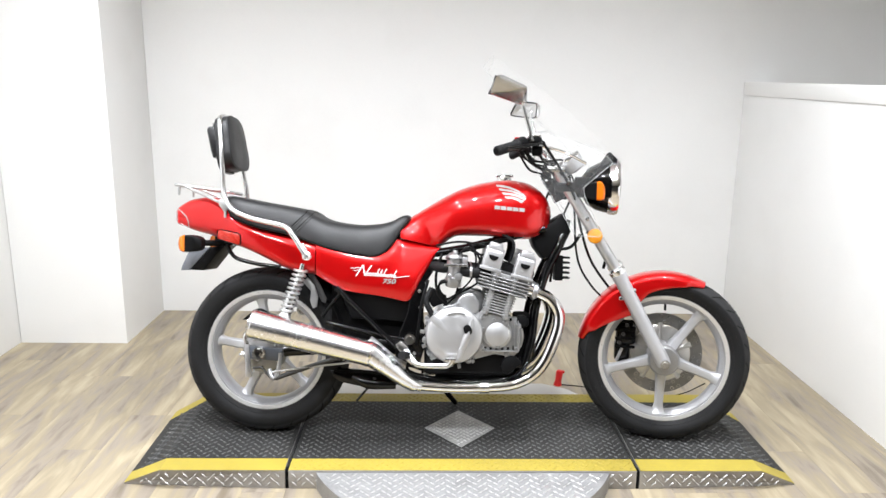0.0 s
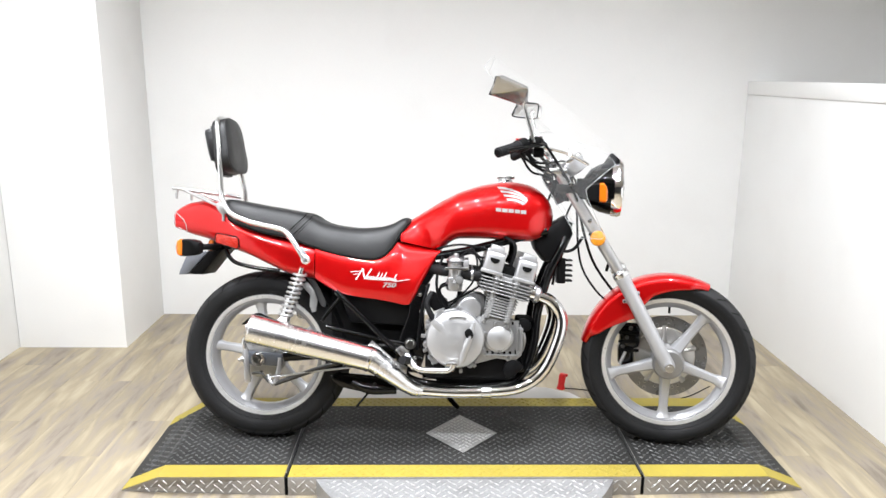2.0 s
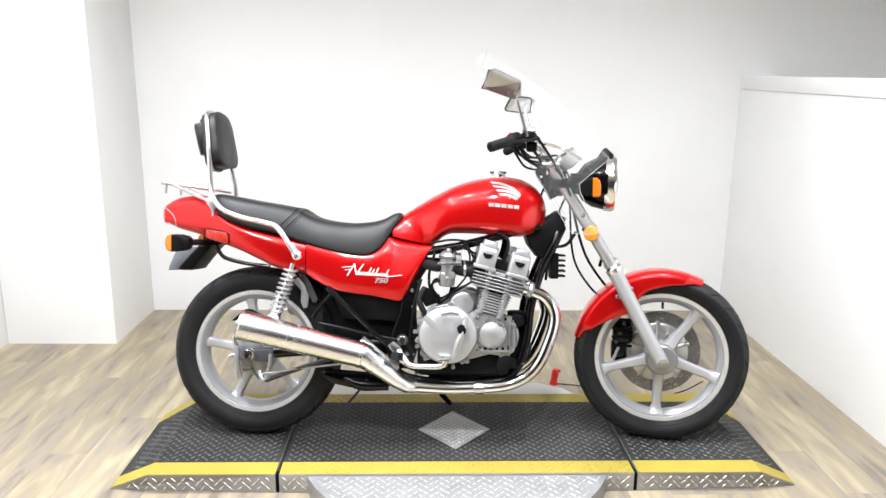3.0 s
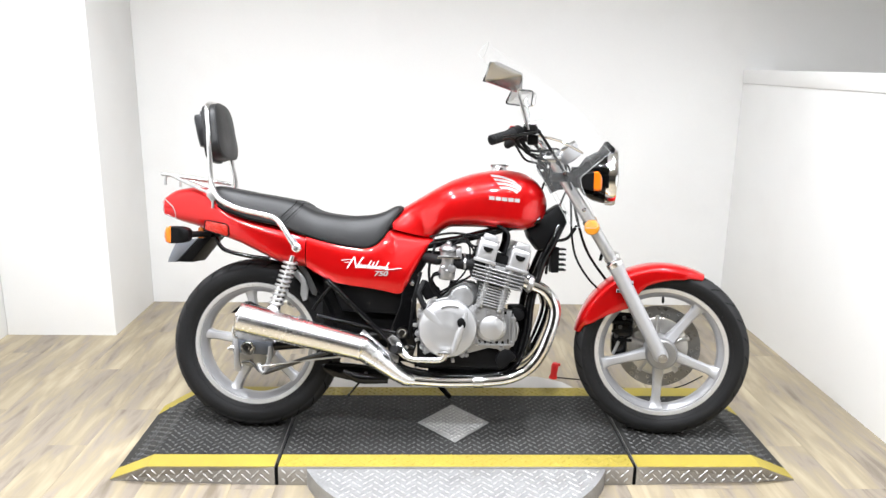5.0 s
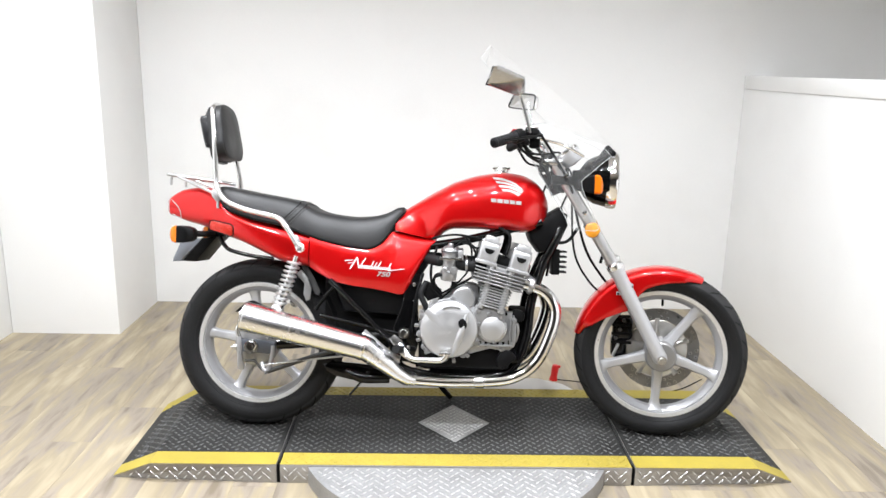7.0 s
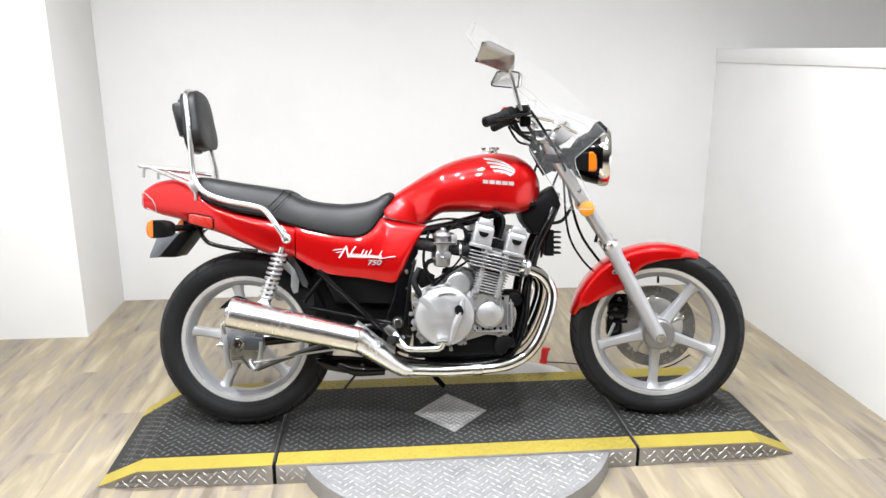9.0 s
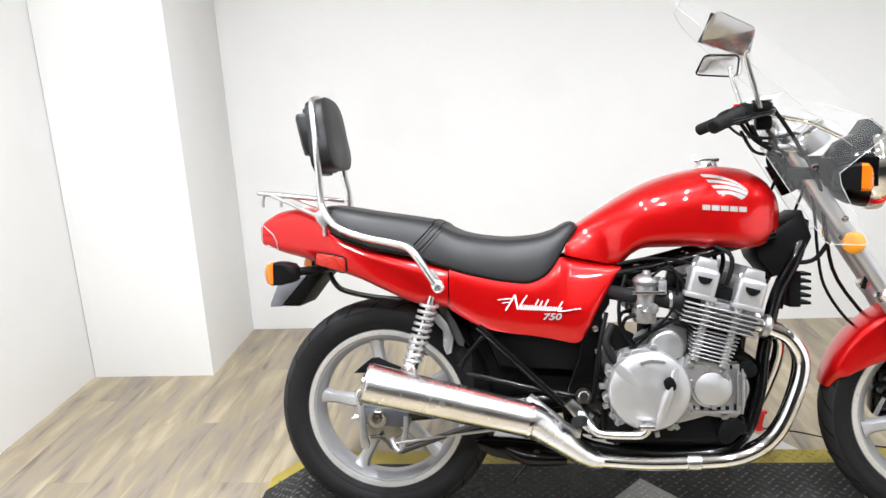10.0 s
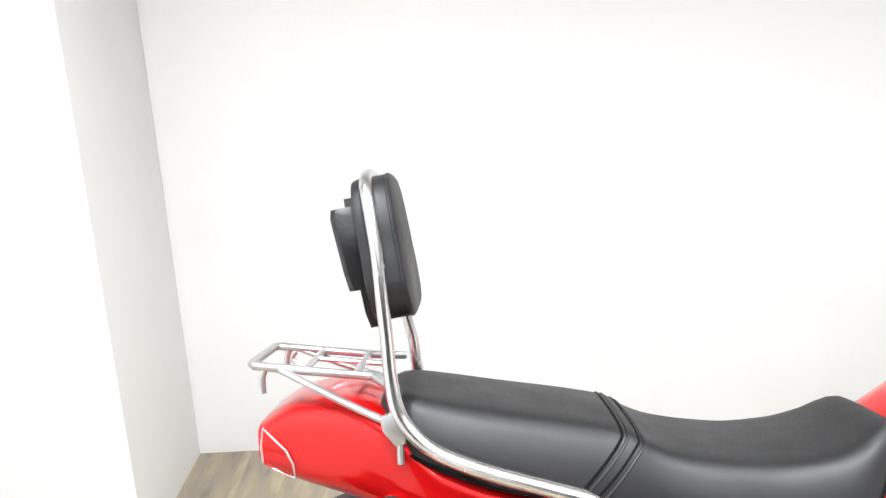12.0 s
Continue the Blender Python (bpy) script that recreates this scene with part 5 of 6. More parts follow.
lathe("pivot_bolt", [(0.0, 0.012), (0.012, 0.012), (0.014, 0.006), (0.021, 0.006), (0.022, 0.0), (0.022, -0.05)], (-0.193, -0.139, 0.382), (0, -1, 0), chrome, bike, "chrome swingarm pivot bolt", 24)

block_steel = material("block_steel", (0.11, 0.12, 0.14), 0.35, 0.7, 0.15, 20, 0.1, 90)
# swingarm, drum brake and shock absorbers
for s in (-1, 1):
    arm = tube("swingarm", [(-0.19, s * 0.11, 0.375), (-0.45, s * 0.115, 0.345), (-0.66, s * 0.122, 0.325)], [0.024, 0.023, 0.022], black_paint, bike, "black swingarm", 16)
    box("axle_block", (-0.8, s * 0.125 - 0.012, 0.29), (-0.665, s * 0.125 + 0.012, 0.337), block_steel, arm, "steel chain-adjuster block", bevel=0.005, m=Matrix.Translation((-0.72, 0, 0.32)) @ Matrix.Rotation(radians(4), 4, "Y") @ Matrix.Translation((0.72, 0, -0.32)))
    lathe("axle_nut", [(0, 0.018), (0.008, 0.018), (0.009, 0.01), (0.017, 0.01), (0.018, 0.0), (0.02, -0.004), (0.02, -0.01)], (-0.75, s * 0.145, 0.318), (0, s, 0), chrome, arm, seg=6)
    lathe("axle_washer", [(0.0, 0.004), (0.026, 0.004), (0.027, 0.0), (0.027, -0.006)], (-0.752, s * 0.139, 0.313), (0, s, 0), dull_chrome, arm, seg=20)
    tube("adjuster_bolt", [(-0.83, s * 0.125, 0.308), (-0.795, s * 0.125, 0.311)], 0.0055, steel, arm, straight=True, seg=8)
    lathe("adjuster_nut", [(0.0, 0.008), (0.01, 0.008), (0.01, -0.002)], (-0.812, s * 0.125, 0.31), (-1, 0, 0), steel, arm, seg=6)
    top, low = Vector((-0.59, s * 0.155, 0.652)), Vector((-0.655, s * 0.165, 0.452))
    d = (top - low).normalized()
    shock = tube("shock_absorber", [low, low.lerp(top, 0.45), low.lerp(top, 0.46), top], [0.02, 0.02, 0.009, 0.009], dull_chrome, bike, "chrome rear shock absorber", 16, straight=True)
    u = d.orthogonal().normalized()
    v = d.cross(u)
    coil = [low + d * (0.02 + 0.17 * t / 120) + 0.0225 * (math.cos(t * 2 * math.pi / 12) * u + math.sin(t * 2 * math.pi / 12) * v) for t in range(121)]
    tube("spring", coil, 0.0047, rack_steel, shock, "chrome coil spring", 8, straight=True)
    lathe("shock_eye", [(0.012, -0.018), (0.022, -0.018), (0.022, 0.018), (0.012, 0.018)], low, (0, 1, 0), dull_chrome, shock, seg=20)
plate("fender_stay", [(-0.588, 0.622), (-0.57, 0.63), (-0.535, 0.575), (-0.51, 0.52), (-0.515, 0.505), (-0.53, 0.51), (-0.556, 0.56)], -0.094, -0.1, dark_steel, bike, "dark steel rear fender stay", 0.002)
plate("shock_mount", [(-0.6, 0.585), (-0.58, 0.6), (-0.555, 0.57), (-0.54, 0.53), (-0.545, 0.49), (-0.56, 0.485), (-0.57, 0.51), (-0.568, 0.55)], -0.104, -0.114, cast_aluminium, bike, "cast shock mounting lug", 0.003)
tube("brake_cam_arm", [(-0.775, -0.135, 0.26), (-0.74, -0.14, 0.262), (-0.715, -0.142, 0.235), (-0.695, -0.144, 0.225)], 0.005, dark_steel, bike, seg=8)
for dx, dz in ((0.05, 0.03), (0.06, -0.03), (0.0, -0.055), (-0.03, 0.05)):
    lathe("drum_bolt", [(0, 0.006), (0.006, 0.005), (0.008, 0.0), (0.008, -0.008)], (RW[0] + dx, -0.112, RW[1] + dz), (0, -1, 0), dull_chrome, rear_wheel, seg=10)
drum = lathe("brake_drum", [(0.03, 0.112), (0.05, 0.108), (0.076, 0.098), (0.081, 0.086), (0.081, 0.04)], (RW[0], 0, RW[1]), (0, -1, 0), cast_aluminium, rear_wheel, "cast drum brake plate", 40)
lathe("rear_hub", [(0.06, -0.07), (0.075, -0.05), (0.075, 0.05), (0.06, 0.08)], (RW[0], 0, RW[1]), (0, 1, 0), silver_paint, rear_wheel, seg=40)
tube("brake_arm", [(-0.715, -0.13, 0.255), (-0.705, -0.14, 0.235), (-0.69, -0.145, 0.225)], [0.01, 0.009, 0.011], steel, bike, "brake arm", 10)
tube("torque_rod", [(-0.687, -0.148, 0.226), (-0.59, -0.147, 0.262), (-0.486, -0.145, 0.298), (-0.3, -0.135, 0.35)], 0.0085, dark_steel, bike, "steel brake torque rod", 10)
tube("brake_rod", [(-0.70, -0.152, 0.25), (-0.5, -0.15, 0.28), (-0.25, -0.14, 0.31)], 0.004, steel, bike, "thin brake rod", 8)
plate("brake_stay", [(-0.806, 0.35), (-0.79, 0.35), (-0.783, 0.26), (-0.776, 0.24), (-0.78, 0.228), (-0.79, 0.224), (-0.801, 0.23), (-0.803, 0.245)], -0.14, -0.128, steel, bike, "polished brake stay plate", 0.003)
tube("stay_upper", [(-0.798, -0.132, 0.345), (-0.807, -0.132, 0.37), (-0.802, -0.132, 0.387), (-0.777, -0.132, 0.397), (-0.74, -0.132, 0.399)], 0.008, dull_chrome, bike, seg=10)
tube("torque_link", [(-0.672, -0.14, 0.32), (-0.674, -0.142, 0.28), (-0.685, -0.146, 0.228)], [0.007, 0.008, 0.011], steel, bike, seg=10)

# stand, foot peg and brake pedal
tube("centre_stand", [(-0.21, -0.1, 0.235), (-0.30, -0.12, 0.225), (-0.42, -0.13, 0.245), (-0.46, -0.13, 0.262)], [0.016, 0.015, 0.014, 0.012], black_paint, bike, "black centre stand folded up", 12)
tube("stand_foot", [(-0.24, -0.15, 0.215), (-0.34, -0.155, 0.218), (-0.40, -0.15, 0.24)], [0.017, 0.022, 0.013], black_paint, bike, seg=12)
tube("side_stand", [(-0.1, 0.12, 0.22), (-0.06, 0.2, 0.12), (-0.02, 0.25, 0.062)], [0.014, 0.012, 0.01], black_paint, bike, "black side stand on the platform", 12)
tube("stand_spring", [(-0.33, -0.14, 0.215), (-0.385, -0.15, 0.15)], 0.004, black_paint, bike, seg=8, straight=True)
pedal = tube("brake_pedal", [(-0.205, -0.165, 0.345), (-0.178, -0.185, 0.312), (-0.155, -0.195, 0.297), (-0.1, -0.2, 0.295), (-0.055, -0.203, 0.297), (-0.04, -0.205, 0.308), (-0.035, -0.206, 0.322)], [0.012, 0.011, 0.0105, 0.0105, 0.0105, 0.0105, 0.011], dull_chrome, bike, "chrome rear brake pedal", 12)
box("pedal_pad", (-0.06, -0.235, 0.318), (-0.02, -0.2, 0.33), dull_chrome, pedal, bevel=0.004)
plate("peg_bracket", [(-0.245, 0.365), (-0.225, 0.38), (-0.2, 0.36), (-0.165, 0.315), (-0.18, 0.29), (-0.2, 0.305)], -0.15, -0.175, dull_chrome, bike, "polished foot-peg bracket", 0.005)
peg = tube("foot_peg", [(-0.195, -0.17, 0.325), (-0.215, -0.225, 0.335)], 0.015, rubber, bike, "black rubber foot peg", 14, straight=True)
# finned regulator and small black clutter behind the fork
reg = box("regulator", (0.345, -0.07, 0.605), (0.375, 0.0, 0.7), black_plastic, bike, "black finned regulator", 0.004)
for k in range(5):
    box("regulator_fin", (0.37, -0.07, 0.612 + k * 0.019), (0.4, 0.0, 0.619 + k * 0.019), black_plastic, reg, bevel=0.001)
# added black blocks that stand in for shaded depth in the engine bay
box("front_filler", (0.2, -0.105, 0.3), (0.262, 0.105, 0.47), gap_black, bike, "black filler block for the dark space behind the down tubes", 0.01)
box("inner_filler", (-0.03, -0.085, 0.49), (0.075, 0.085, 0.56), gap_black, bike, "black filler block for the dark space between the carburettors", 0.02)
plate("pivot_plate", [(-0.23, 0.28), (-0.16, 0.27), (-0.135, 0.36), (-0.145, 0.46), (-0.14, 0.6), (-0.185, 0.6), (-0.205, 0.48), (-0.235, 0.4)], -0.1, -0.132, black_paint, bike, "black frame plate at the swingarm pivot", 0.006)
plate("hanger", [(0.18, 0.28), (0.225, 0.285), (0.215, 0.33), (0.185, 0.345), (0.165, 0.315)], -0.118, -0.14, black_paint, bike, "black engine hanger bracket", 0.004)
for x, z in ((-0.155, 0.5), (-0.16, 0.56), (-0.175, 0.33), (0.2, 0.31)):
    lathe("frame_bolt", [(0, 0.008), (0.007, 0.007), (0.009, 0.002), (0.009, -0.006)], (x, -0.138, z), (0, -1, 0), dull_chrome, bike, seg=10)
tube("breather_hose", [(-0.115, -0.13, 0.57), (-0.135, -0.142, 0.53), (-0.12, -0.145, 0.49), (-0.1, -0.135, 0.46)], 0.011, rubber, bike, "black rubber breather hose", 12)
lathe("oil_filter", [(0.0, 0.05), (0.03, 0.048), (0.036, 0.04), (0.036, -0.03)], (0.235, 0.0, 0.33), (1, 0, -0.1), black_paint, bike, "black oil filter", 24)

# black bars painting the shade between the crankcase ribs, and small carburettor fittings
for k in range(6):
    x = 0.085 + k * 0.021
    box("case_slot_shade", (x - 0.0045, -0.1545, 0.343), (x + 0.0045, -0.1505, 0.362 + 0.006 * (k % 2)), gap_black, engine, bevel=0.001)
for k in range(4):
    x = 0.075 + k * 0.034
    box("case_slot_shade", (x - 0.004, -0.1545, 0.458), (x + 0.004, -0.1505, 0.469), gap_black, engine, bevel=0.001)
plate("case_shadow_gap", [(0.083, 0.38), (0.088, 0.45), (0.076, 0.465), (0.07, 0.44)], -0.1505, -0.1545, gap_black, engine, bevel=0.001)
for y in (-0.15, -0.05):
    box("choke_bracket", (-0.07, y - 0.034, 0.655), (0.012, y - 0.03, 0.664), dull_chrome, bike, bevel=0.0015)
    lathe("idle_screw", [(0, 0.02), (0.006, 0.02), (0.006, 0.008), (0.009, 0.006), (0.009, 0.0)], (-0.05, y - 0.024, 0.62), (0, -1, 0), steel, bike, seg=10)
    lathe("jet_cover", [(0, 0.012), (0.013, 0.011), (0.015, 0.004), (0.015, 0.0)], (-0.018, y - 0.024, 0.618), (0, -1, 0), cast_aluminium, bike, seg=14)
    tube("fuel_hose", [(-0.06, y - 0.02, 0.6), (-0.085, y - 0.015, 0.59), (-0.09, y, 0.56), (-0.06, y + 0.02, 0.52)], 0.005, black_plastic, bike, "black fuel hose", 8)
tube("vent_hose", [(-0.02, -0.172, 0.7), (0.02, -0.172, 0.725), (0.045, -0.165, 0.69), (0.035, -0.165, 0.62), (-0.01, -0.165, 0.565), (-0.06, -0.15, 0.53)], 0.0035, black_plastic, bike, "thin black vent hose", 8)
tube("coil_lead", [(-0.1, -0.13, 0.73), (-0.02, -0.15, 0.745), (0.06, -0.13, 0.735), (0.12, -0.1, 0.72)], 0.004, black_plastic, bike, "black ignition lead", 8)
tube("coil_lead", [(0.02, -0.12, 0.74), (0.05, -0.14, 0.705), (0.075, -0.13, 0.70), (0.11, -0.09, 0.73)], 0.004, black_plastic, bike, "black ignition lead", 8)
plate("splash_guard", [(-0.135, 0.535), (-0.115, 0.575), (-0.06, 0.545), (-0.07, 0.515), (-0.11, 0.5)], -0.128, -0.134, black_plastic, bike, "black plastic splash guard", 0.002)
# ring of small bolts, lugs and fittings low on the crankcase
for x, z in ((0.08, 0.352), (0.2, 0.352), (0.205, 0.44), (0.09, 0.462), (0.165, 0.335), (-0.118, 0.335), (-0.128, 0.45)):
    lathe("case_bolt", [(0, 0.007), (0.006, 0.0065), (0.0075, 0.004), (0.0075, 0.0), (0.011, -0.001), (0.012, -0.012)], (x, -0.153, z), (0, -1, 0), steel, engine, seg=10)
plate("rubber_mount", [(0.195, 0.45), (0.205, 0.478), (0.235, 0.474), (0.245, 0.452), (0.232, 0.436), (0.21, 0.438)], -0.12, -0.152, black_plastic, bike, "black rubber engine mount", 0.004, curve=2)
plate("lower_mount", [(0.145, 0.285), (0.16, 0.325), (0.195, 0.33), (0.218, 0.305), (0.2, 0.288), (0.168, 0.262)], -0.125, -0.158, black_plastic, bike, "black lower engine mount", 0.004, curve=2)
tube("oil_line", [(0.215, -0.12, 0.36), (0.222, -0.135, 0.40), (0.216, -0.14, 0.43)], 0.006, steel, bike, "steel oil line", 8)
for k in range(7):
    a = radians(150 + k * 26)
    box("case_lug", (-0.008, -0.172, -0.006), (0.008, -0.15, 0.006), cast_aluminium, clutch, bevel=0.002, m=Matrix.Translation((CC[0] + 0.117 * math.cos(a), 0, CC[2] + 0.117 * math.sin(a))) @ Matrix.Rotation(-a, 4, "Y"))
plate("stand_arm", [(-0.483, 0.260), (-0.440, 0.219), (-0.320, 0.202), (-0.223, 0.217), (-0.224, 0.248), (-0.339, 0.263), (-0.427, 0.268)], -0.125, -0.158, black_paint, bike, "black folded stand arm", 0.006, curve=2)
for x in (-0.320, -0.319):
    lathe("stand_bolt", [(0, 0.008), (0.006, 0.007), (0.008, 0.0), (0.008, -0.006)], (x, -0.158, 0.233), (0, -1, 0), dark_steel, bike, seg=8)

# ---- motorcycle: handlebar, windshield, mirrors ----
bar_pts = [(0.158, -0.312, 1.0895), (0.195, -0.25, 1.103), (0.232, -0.2, 1.117), (0.275, -0.15, 1.118), (0.31, -0.1, 1.088), (0.325, -0.05, 1.062), (0.328, 0, 1.06)]
bar_pts = bar_pts + [(x, -y, z) for x, y, z in bar_pts[:-1]][::-1]
handlebar = tube("handlebar", bar_pts, 0.011, chrome, bike, "chrome handlebar", 14, m=S)
for s in (-1, 1):
    a, b = Vector((0.152, s * 0.322, 1.087)), Vector((0.214, s * 0.222, 1.112))
    grip = tube("grip", [a, a.lerp(b, 0.03), a.lerp(b, 0.06), a.lerp(b, 0.9), a.lerp(b, 0.93), b], [0.014, 0.018, 0.0165, 0.0165, 0.021, 0.021], rubber, bike, "black ribbed rubber grip", 20, straight=True, m=S)
    lathe("bar_end", [(0, 0.003), (0.011, 0.003), (0.012, 0.0), (0.012, -0.005)], a, (a - b), black_plastic, grip, seg=16, m=S)
    d = (b - a).normalized()
    sw = tube("switch_housing", [b, b + d * 0.004, b + d * 0.038, b + d * 0.045], [0.021, 0.025, 0.025, 0.018], black_plastic, bike, "black switch housing", 16, straight=True, m=S)
    p = b + d * 0.07
    box("lever_perch", (p.x - 0.004, p.y - 0.018, p.z - 0.012), (p.x + 0.05, p.y + 0.018, p.z + 0.016), black_plastic, sw, bevel=0.006, m=S)
    tube("lever", [(p.x + 0.04, p.y, p.z), (p.x + 0.045, p.y + s * 0.04, p.z - 0.008), (p.x - 0.015, p.y + s * 0.12, p.z - 0.022), (p.x - 0.06, p.y + s * 0.18, p.z - 0.032)], [0.006, 0.0065, 0.006, 0.007], black_paint, sw, "black hand lever", 10, m=S)
    # mirror
    stem0, stem1 = Vector((0.268, s * 0.2, 1.128)), Vector((0.232, s * 0.216, 1.252))
    stem = tube("mirror", [stem0, stem0.lerp(stem1, 0.3), stem1, stem1 + Vector((0.006, s * 0.008, 0.015))], [0.0062, 0.0065, 0.006, 0.0055], rail_chrome, bike, "chrome rear-view mirror", 10, m=S)
    if s < 0:
        corners = [Vector(v) for v in ((0.121, -0.312, 1.283), (0.147, -0.34, 1.341), (0.165, -0.335, 1.347), (0.226, -0.21, 1.252), (0.252, -0.26, 1.312), (0.165, -0.19, 1.28), (0.188, -0.2, 1.34), (0.246, -0.195, 1.266))]
        bm = bmesh.new()
        for v in corners:
            bm.verts.new(v)
        bmesh.ops.convex_hull(bm, input=bm.verts)
        bmesh.ops.dissolve_limit(bm, angle_limit=0.05, verts=bm.verts, edges=bm.edges)
        bmesh.ops.bevel(bm, geom=list(bm.edges), offset=0.005, segments=3, affect="EDGES", profile=0.5)
        part("mirror_housing", bm, mirror_shell, stem, "faceted chrome mirror shell", m=S)
        a, b, c, d = corners[0], corners[1], corners[6], corners[5]
        mid = (a + b + c + d) / 4
        out = (b - a).cross(d - a).normalized()
        out = -out if out.x > 0 else out
        face = [mid + (q - mid) * 0.86 for q in (a, b, c, d)]
        tube("mirror_rim", [mid + (q - mid) * 0.97 + out * 0.002 for q in (a, b, c, d)], 0.003, black_plastic, stem, "dark mirror rim", closed=True, straight=True, seg=6, m=S)
        mesh("mirror_glass", [q + out * 0.0015 for q in face] + [q - out * 0.001 for q in face], [(0, 1, 2, 3), (7, 6, 5, 4)] + [(k, (k + 1) % 4, (k + 1) % 4 + 4, k + 4) for k in range(4)], mirror_glass, stem, "mirror glass", smooth=False, m=S)
        continue
    q00, q10, q11, q01 = [Vector(v) for v in ((0.256, 0.24, 1.238), (0.14, 0.34, 1.258), (0.17, 0.34, 1.318), (0.262, 0.24, 1.301))]
    n = (q10 - q00).cross(q01 - q00).normalized()
    if n.x < 0:
        n = -n
    centre_q = (q00 + q10 + q11 + q01) / 4

    def loop(g, out, k=40):
        """The rounded outline of the mirror, grown by g and pushed forward."""
        pts = []
        for i in range(k):
            t = 2 * math.pi * i / k
            u, v = (power(math.cos(t), 0.3) + 1) / 2, (power(math.sin(t), 0.3) + 1) / 2
            q = q00 * (1 - u) * (1 - v) + q10 * u * (1 - v) + q11 * u * v + q01 * (1 - u) * v
            pts.append(centre_q + (q - centre_q) * g + n * out)
        return pts

    loft("mirror_housing", [loop(0.93, 0.0), loop(1.0, -0.003), loop(1.03, 0.004), loop(1.01, 0.012), loop(0.92, 0.026), loop(0.8, 0.036), loop(0.66, 0.04), loop(0.2, 0.042)], chrome, stem, "chrome mirror shell", m=S)
    tube("mirror_rim", loop(1.0, -0.004), 0.0028, black_plastic, stem, "dark mirror rim", closed=True, step=1, seg=6, m=S)
    loft("mirror_glass", [loop(0.93, 0.002), loop(0.925, -0.001), loop(0.5, -0.0016)], mirror_glass, stem, "mirror glass", m=S)
# instruments and controls
for y in (-0.055, 0.055):
    dial = lathe("instrument", [(0.0, -0.05), (0.035, -0.045), (0.044, -0.01), (0.045, 0.012), (0.041, 0.014), (0.04, 0.009), (0.0, 0.009)], (0.40, y, 1.062), (-0.6, 0, 0.8), silver_paint, bike, "round instrument in a silver housing", 32, m=S)
    lathe("bezel", [(0.041, 0.012), (0.046, 0.012), (0.047, 0.004), (0.045, 0.0)], (0.40, y, 1.062), (-0.6, 0, 0.8), chrome, dial, seg=32, m=S)
    lathe("dial_glass", [(0.0, 0.0125), (0.04, 0.0125), (0.04, 0.011)], (0.40, y, 1.062), (-0.6, 0, 0.8), glass, dial, seg=32, m=S)
box("brake_reservoir", (0.25, -0.195, 1.118), (0.295, -0.15, 1.145), black_plastic, bike, "black brake fluid reservoir", 0.008, S)
box("reservoir_cap", (0.248, -0.197, 1.145), (0.297, -0.148, 1.152), dull_chrome, bike, "grey reservoir cap", 0.004, S)
box("stop_switch", (0.205, -0.222, 1.125), (0.222, -0.206, 1.14), red_lens, bike, "small red engine stop switch", 0.003, S)
box("clamp_block", (0.30, -0.075, 1.035), (0.355, 0.075, 1.072), dull_chrome, bike, "handlebar clamp", 0.01, S)

master = box("master_cylinder", (0.262, -0.16, 1.075), (0.302, -0.118, 1.112), black_plastic, bike, "black brake master cylinder", 0.009, S)
tube("banjo_hose", [(0.29, -0.135, 1.08), (0.315, -0.12, 1.04), (0.3, -0.1, 1.0), (0.325, -0.08, 0.955)], 0.006, black_plastic, master, "black brake hose", 8, m=S)
box("cable_guide", (0.3, -0.1, 0.99), (0.335, -0.065, 1.025), black_plastic, bike, "black cable guide", 0.007, S)
for k, (dx, dz) in enumerate(((0.0, 0.0), (0.014, -0.012), (-0.01, -0.026))):
    tube("control_cable", [(0.235 + dx, -0.19, 1.1 + dz), (0.268 + dx, -0.16, 1.05 + dz), (0.312 + dx, -0.13, 1.035 + dz), (0.345 + dx, -0.085, 1.0 + dz), (0.33 + dx, -0.05, 0.93)], 0.0042, black_plastic, bike, "black control cable", 8, m=S)
tube("wire_loom", [(0.335, -0.1, 1.05), (0.372, -0.11, 1.01), (0.395, -0.09, 0.965), (0.385, -0.06, 0.92)], 0.009, black_plastic, bike, "taped black wire loom", 10, m=S)

# windshield: a curved clear sheet with two lower lobes
rings = []
for t in np.linspace(0, 1, 25):
    cx, cz = 0.578 + (0.10 - 0.578) * t + 0.03 * math.sin(math.pi * t), 1.078 + (1.46 - 1.078) * t
    half = float(np.interp(t, [0, 0.15, 0.5, 0.8, 0.93, 1.0], [0.13, 0.17, 0.19, 0.165, 0.12, 0.07]))
    line = []
    for u in np.linspace(-1, 1, 21):
        line.append((cx - 0.13 * abs(u) ** 2.2 * (half / 0.19) * (1 - 0.4 * t), half * u, cz - 0.05 * u * u))
    rings.append(line)
screen = loft("windshield", rings, clear_plastic, bike, "clear plastic windshield with lower lobes", caps=False, closed=False, m=S, sharp=60)
tube("screen_edge", [r[0] for r in rings] + rings[-1][1:-1] + [r[-1] for r in rings[::-1]], 0.0006, clear_edge, screen, straight=True, seg=5, m=S)
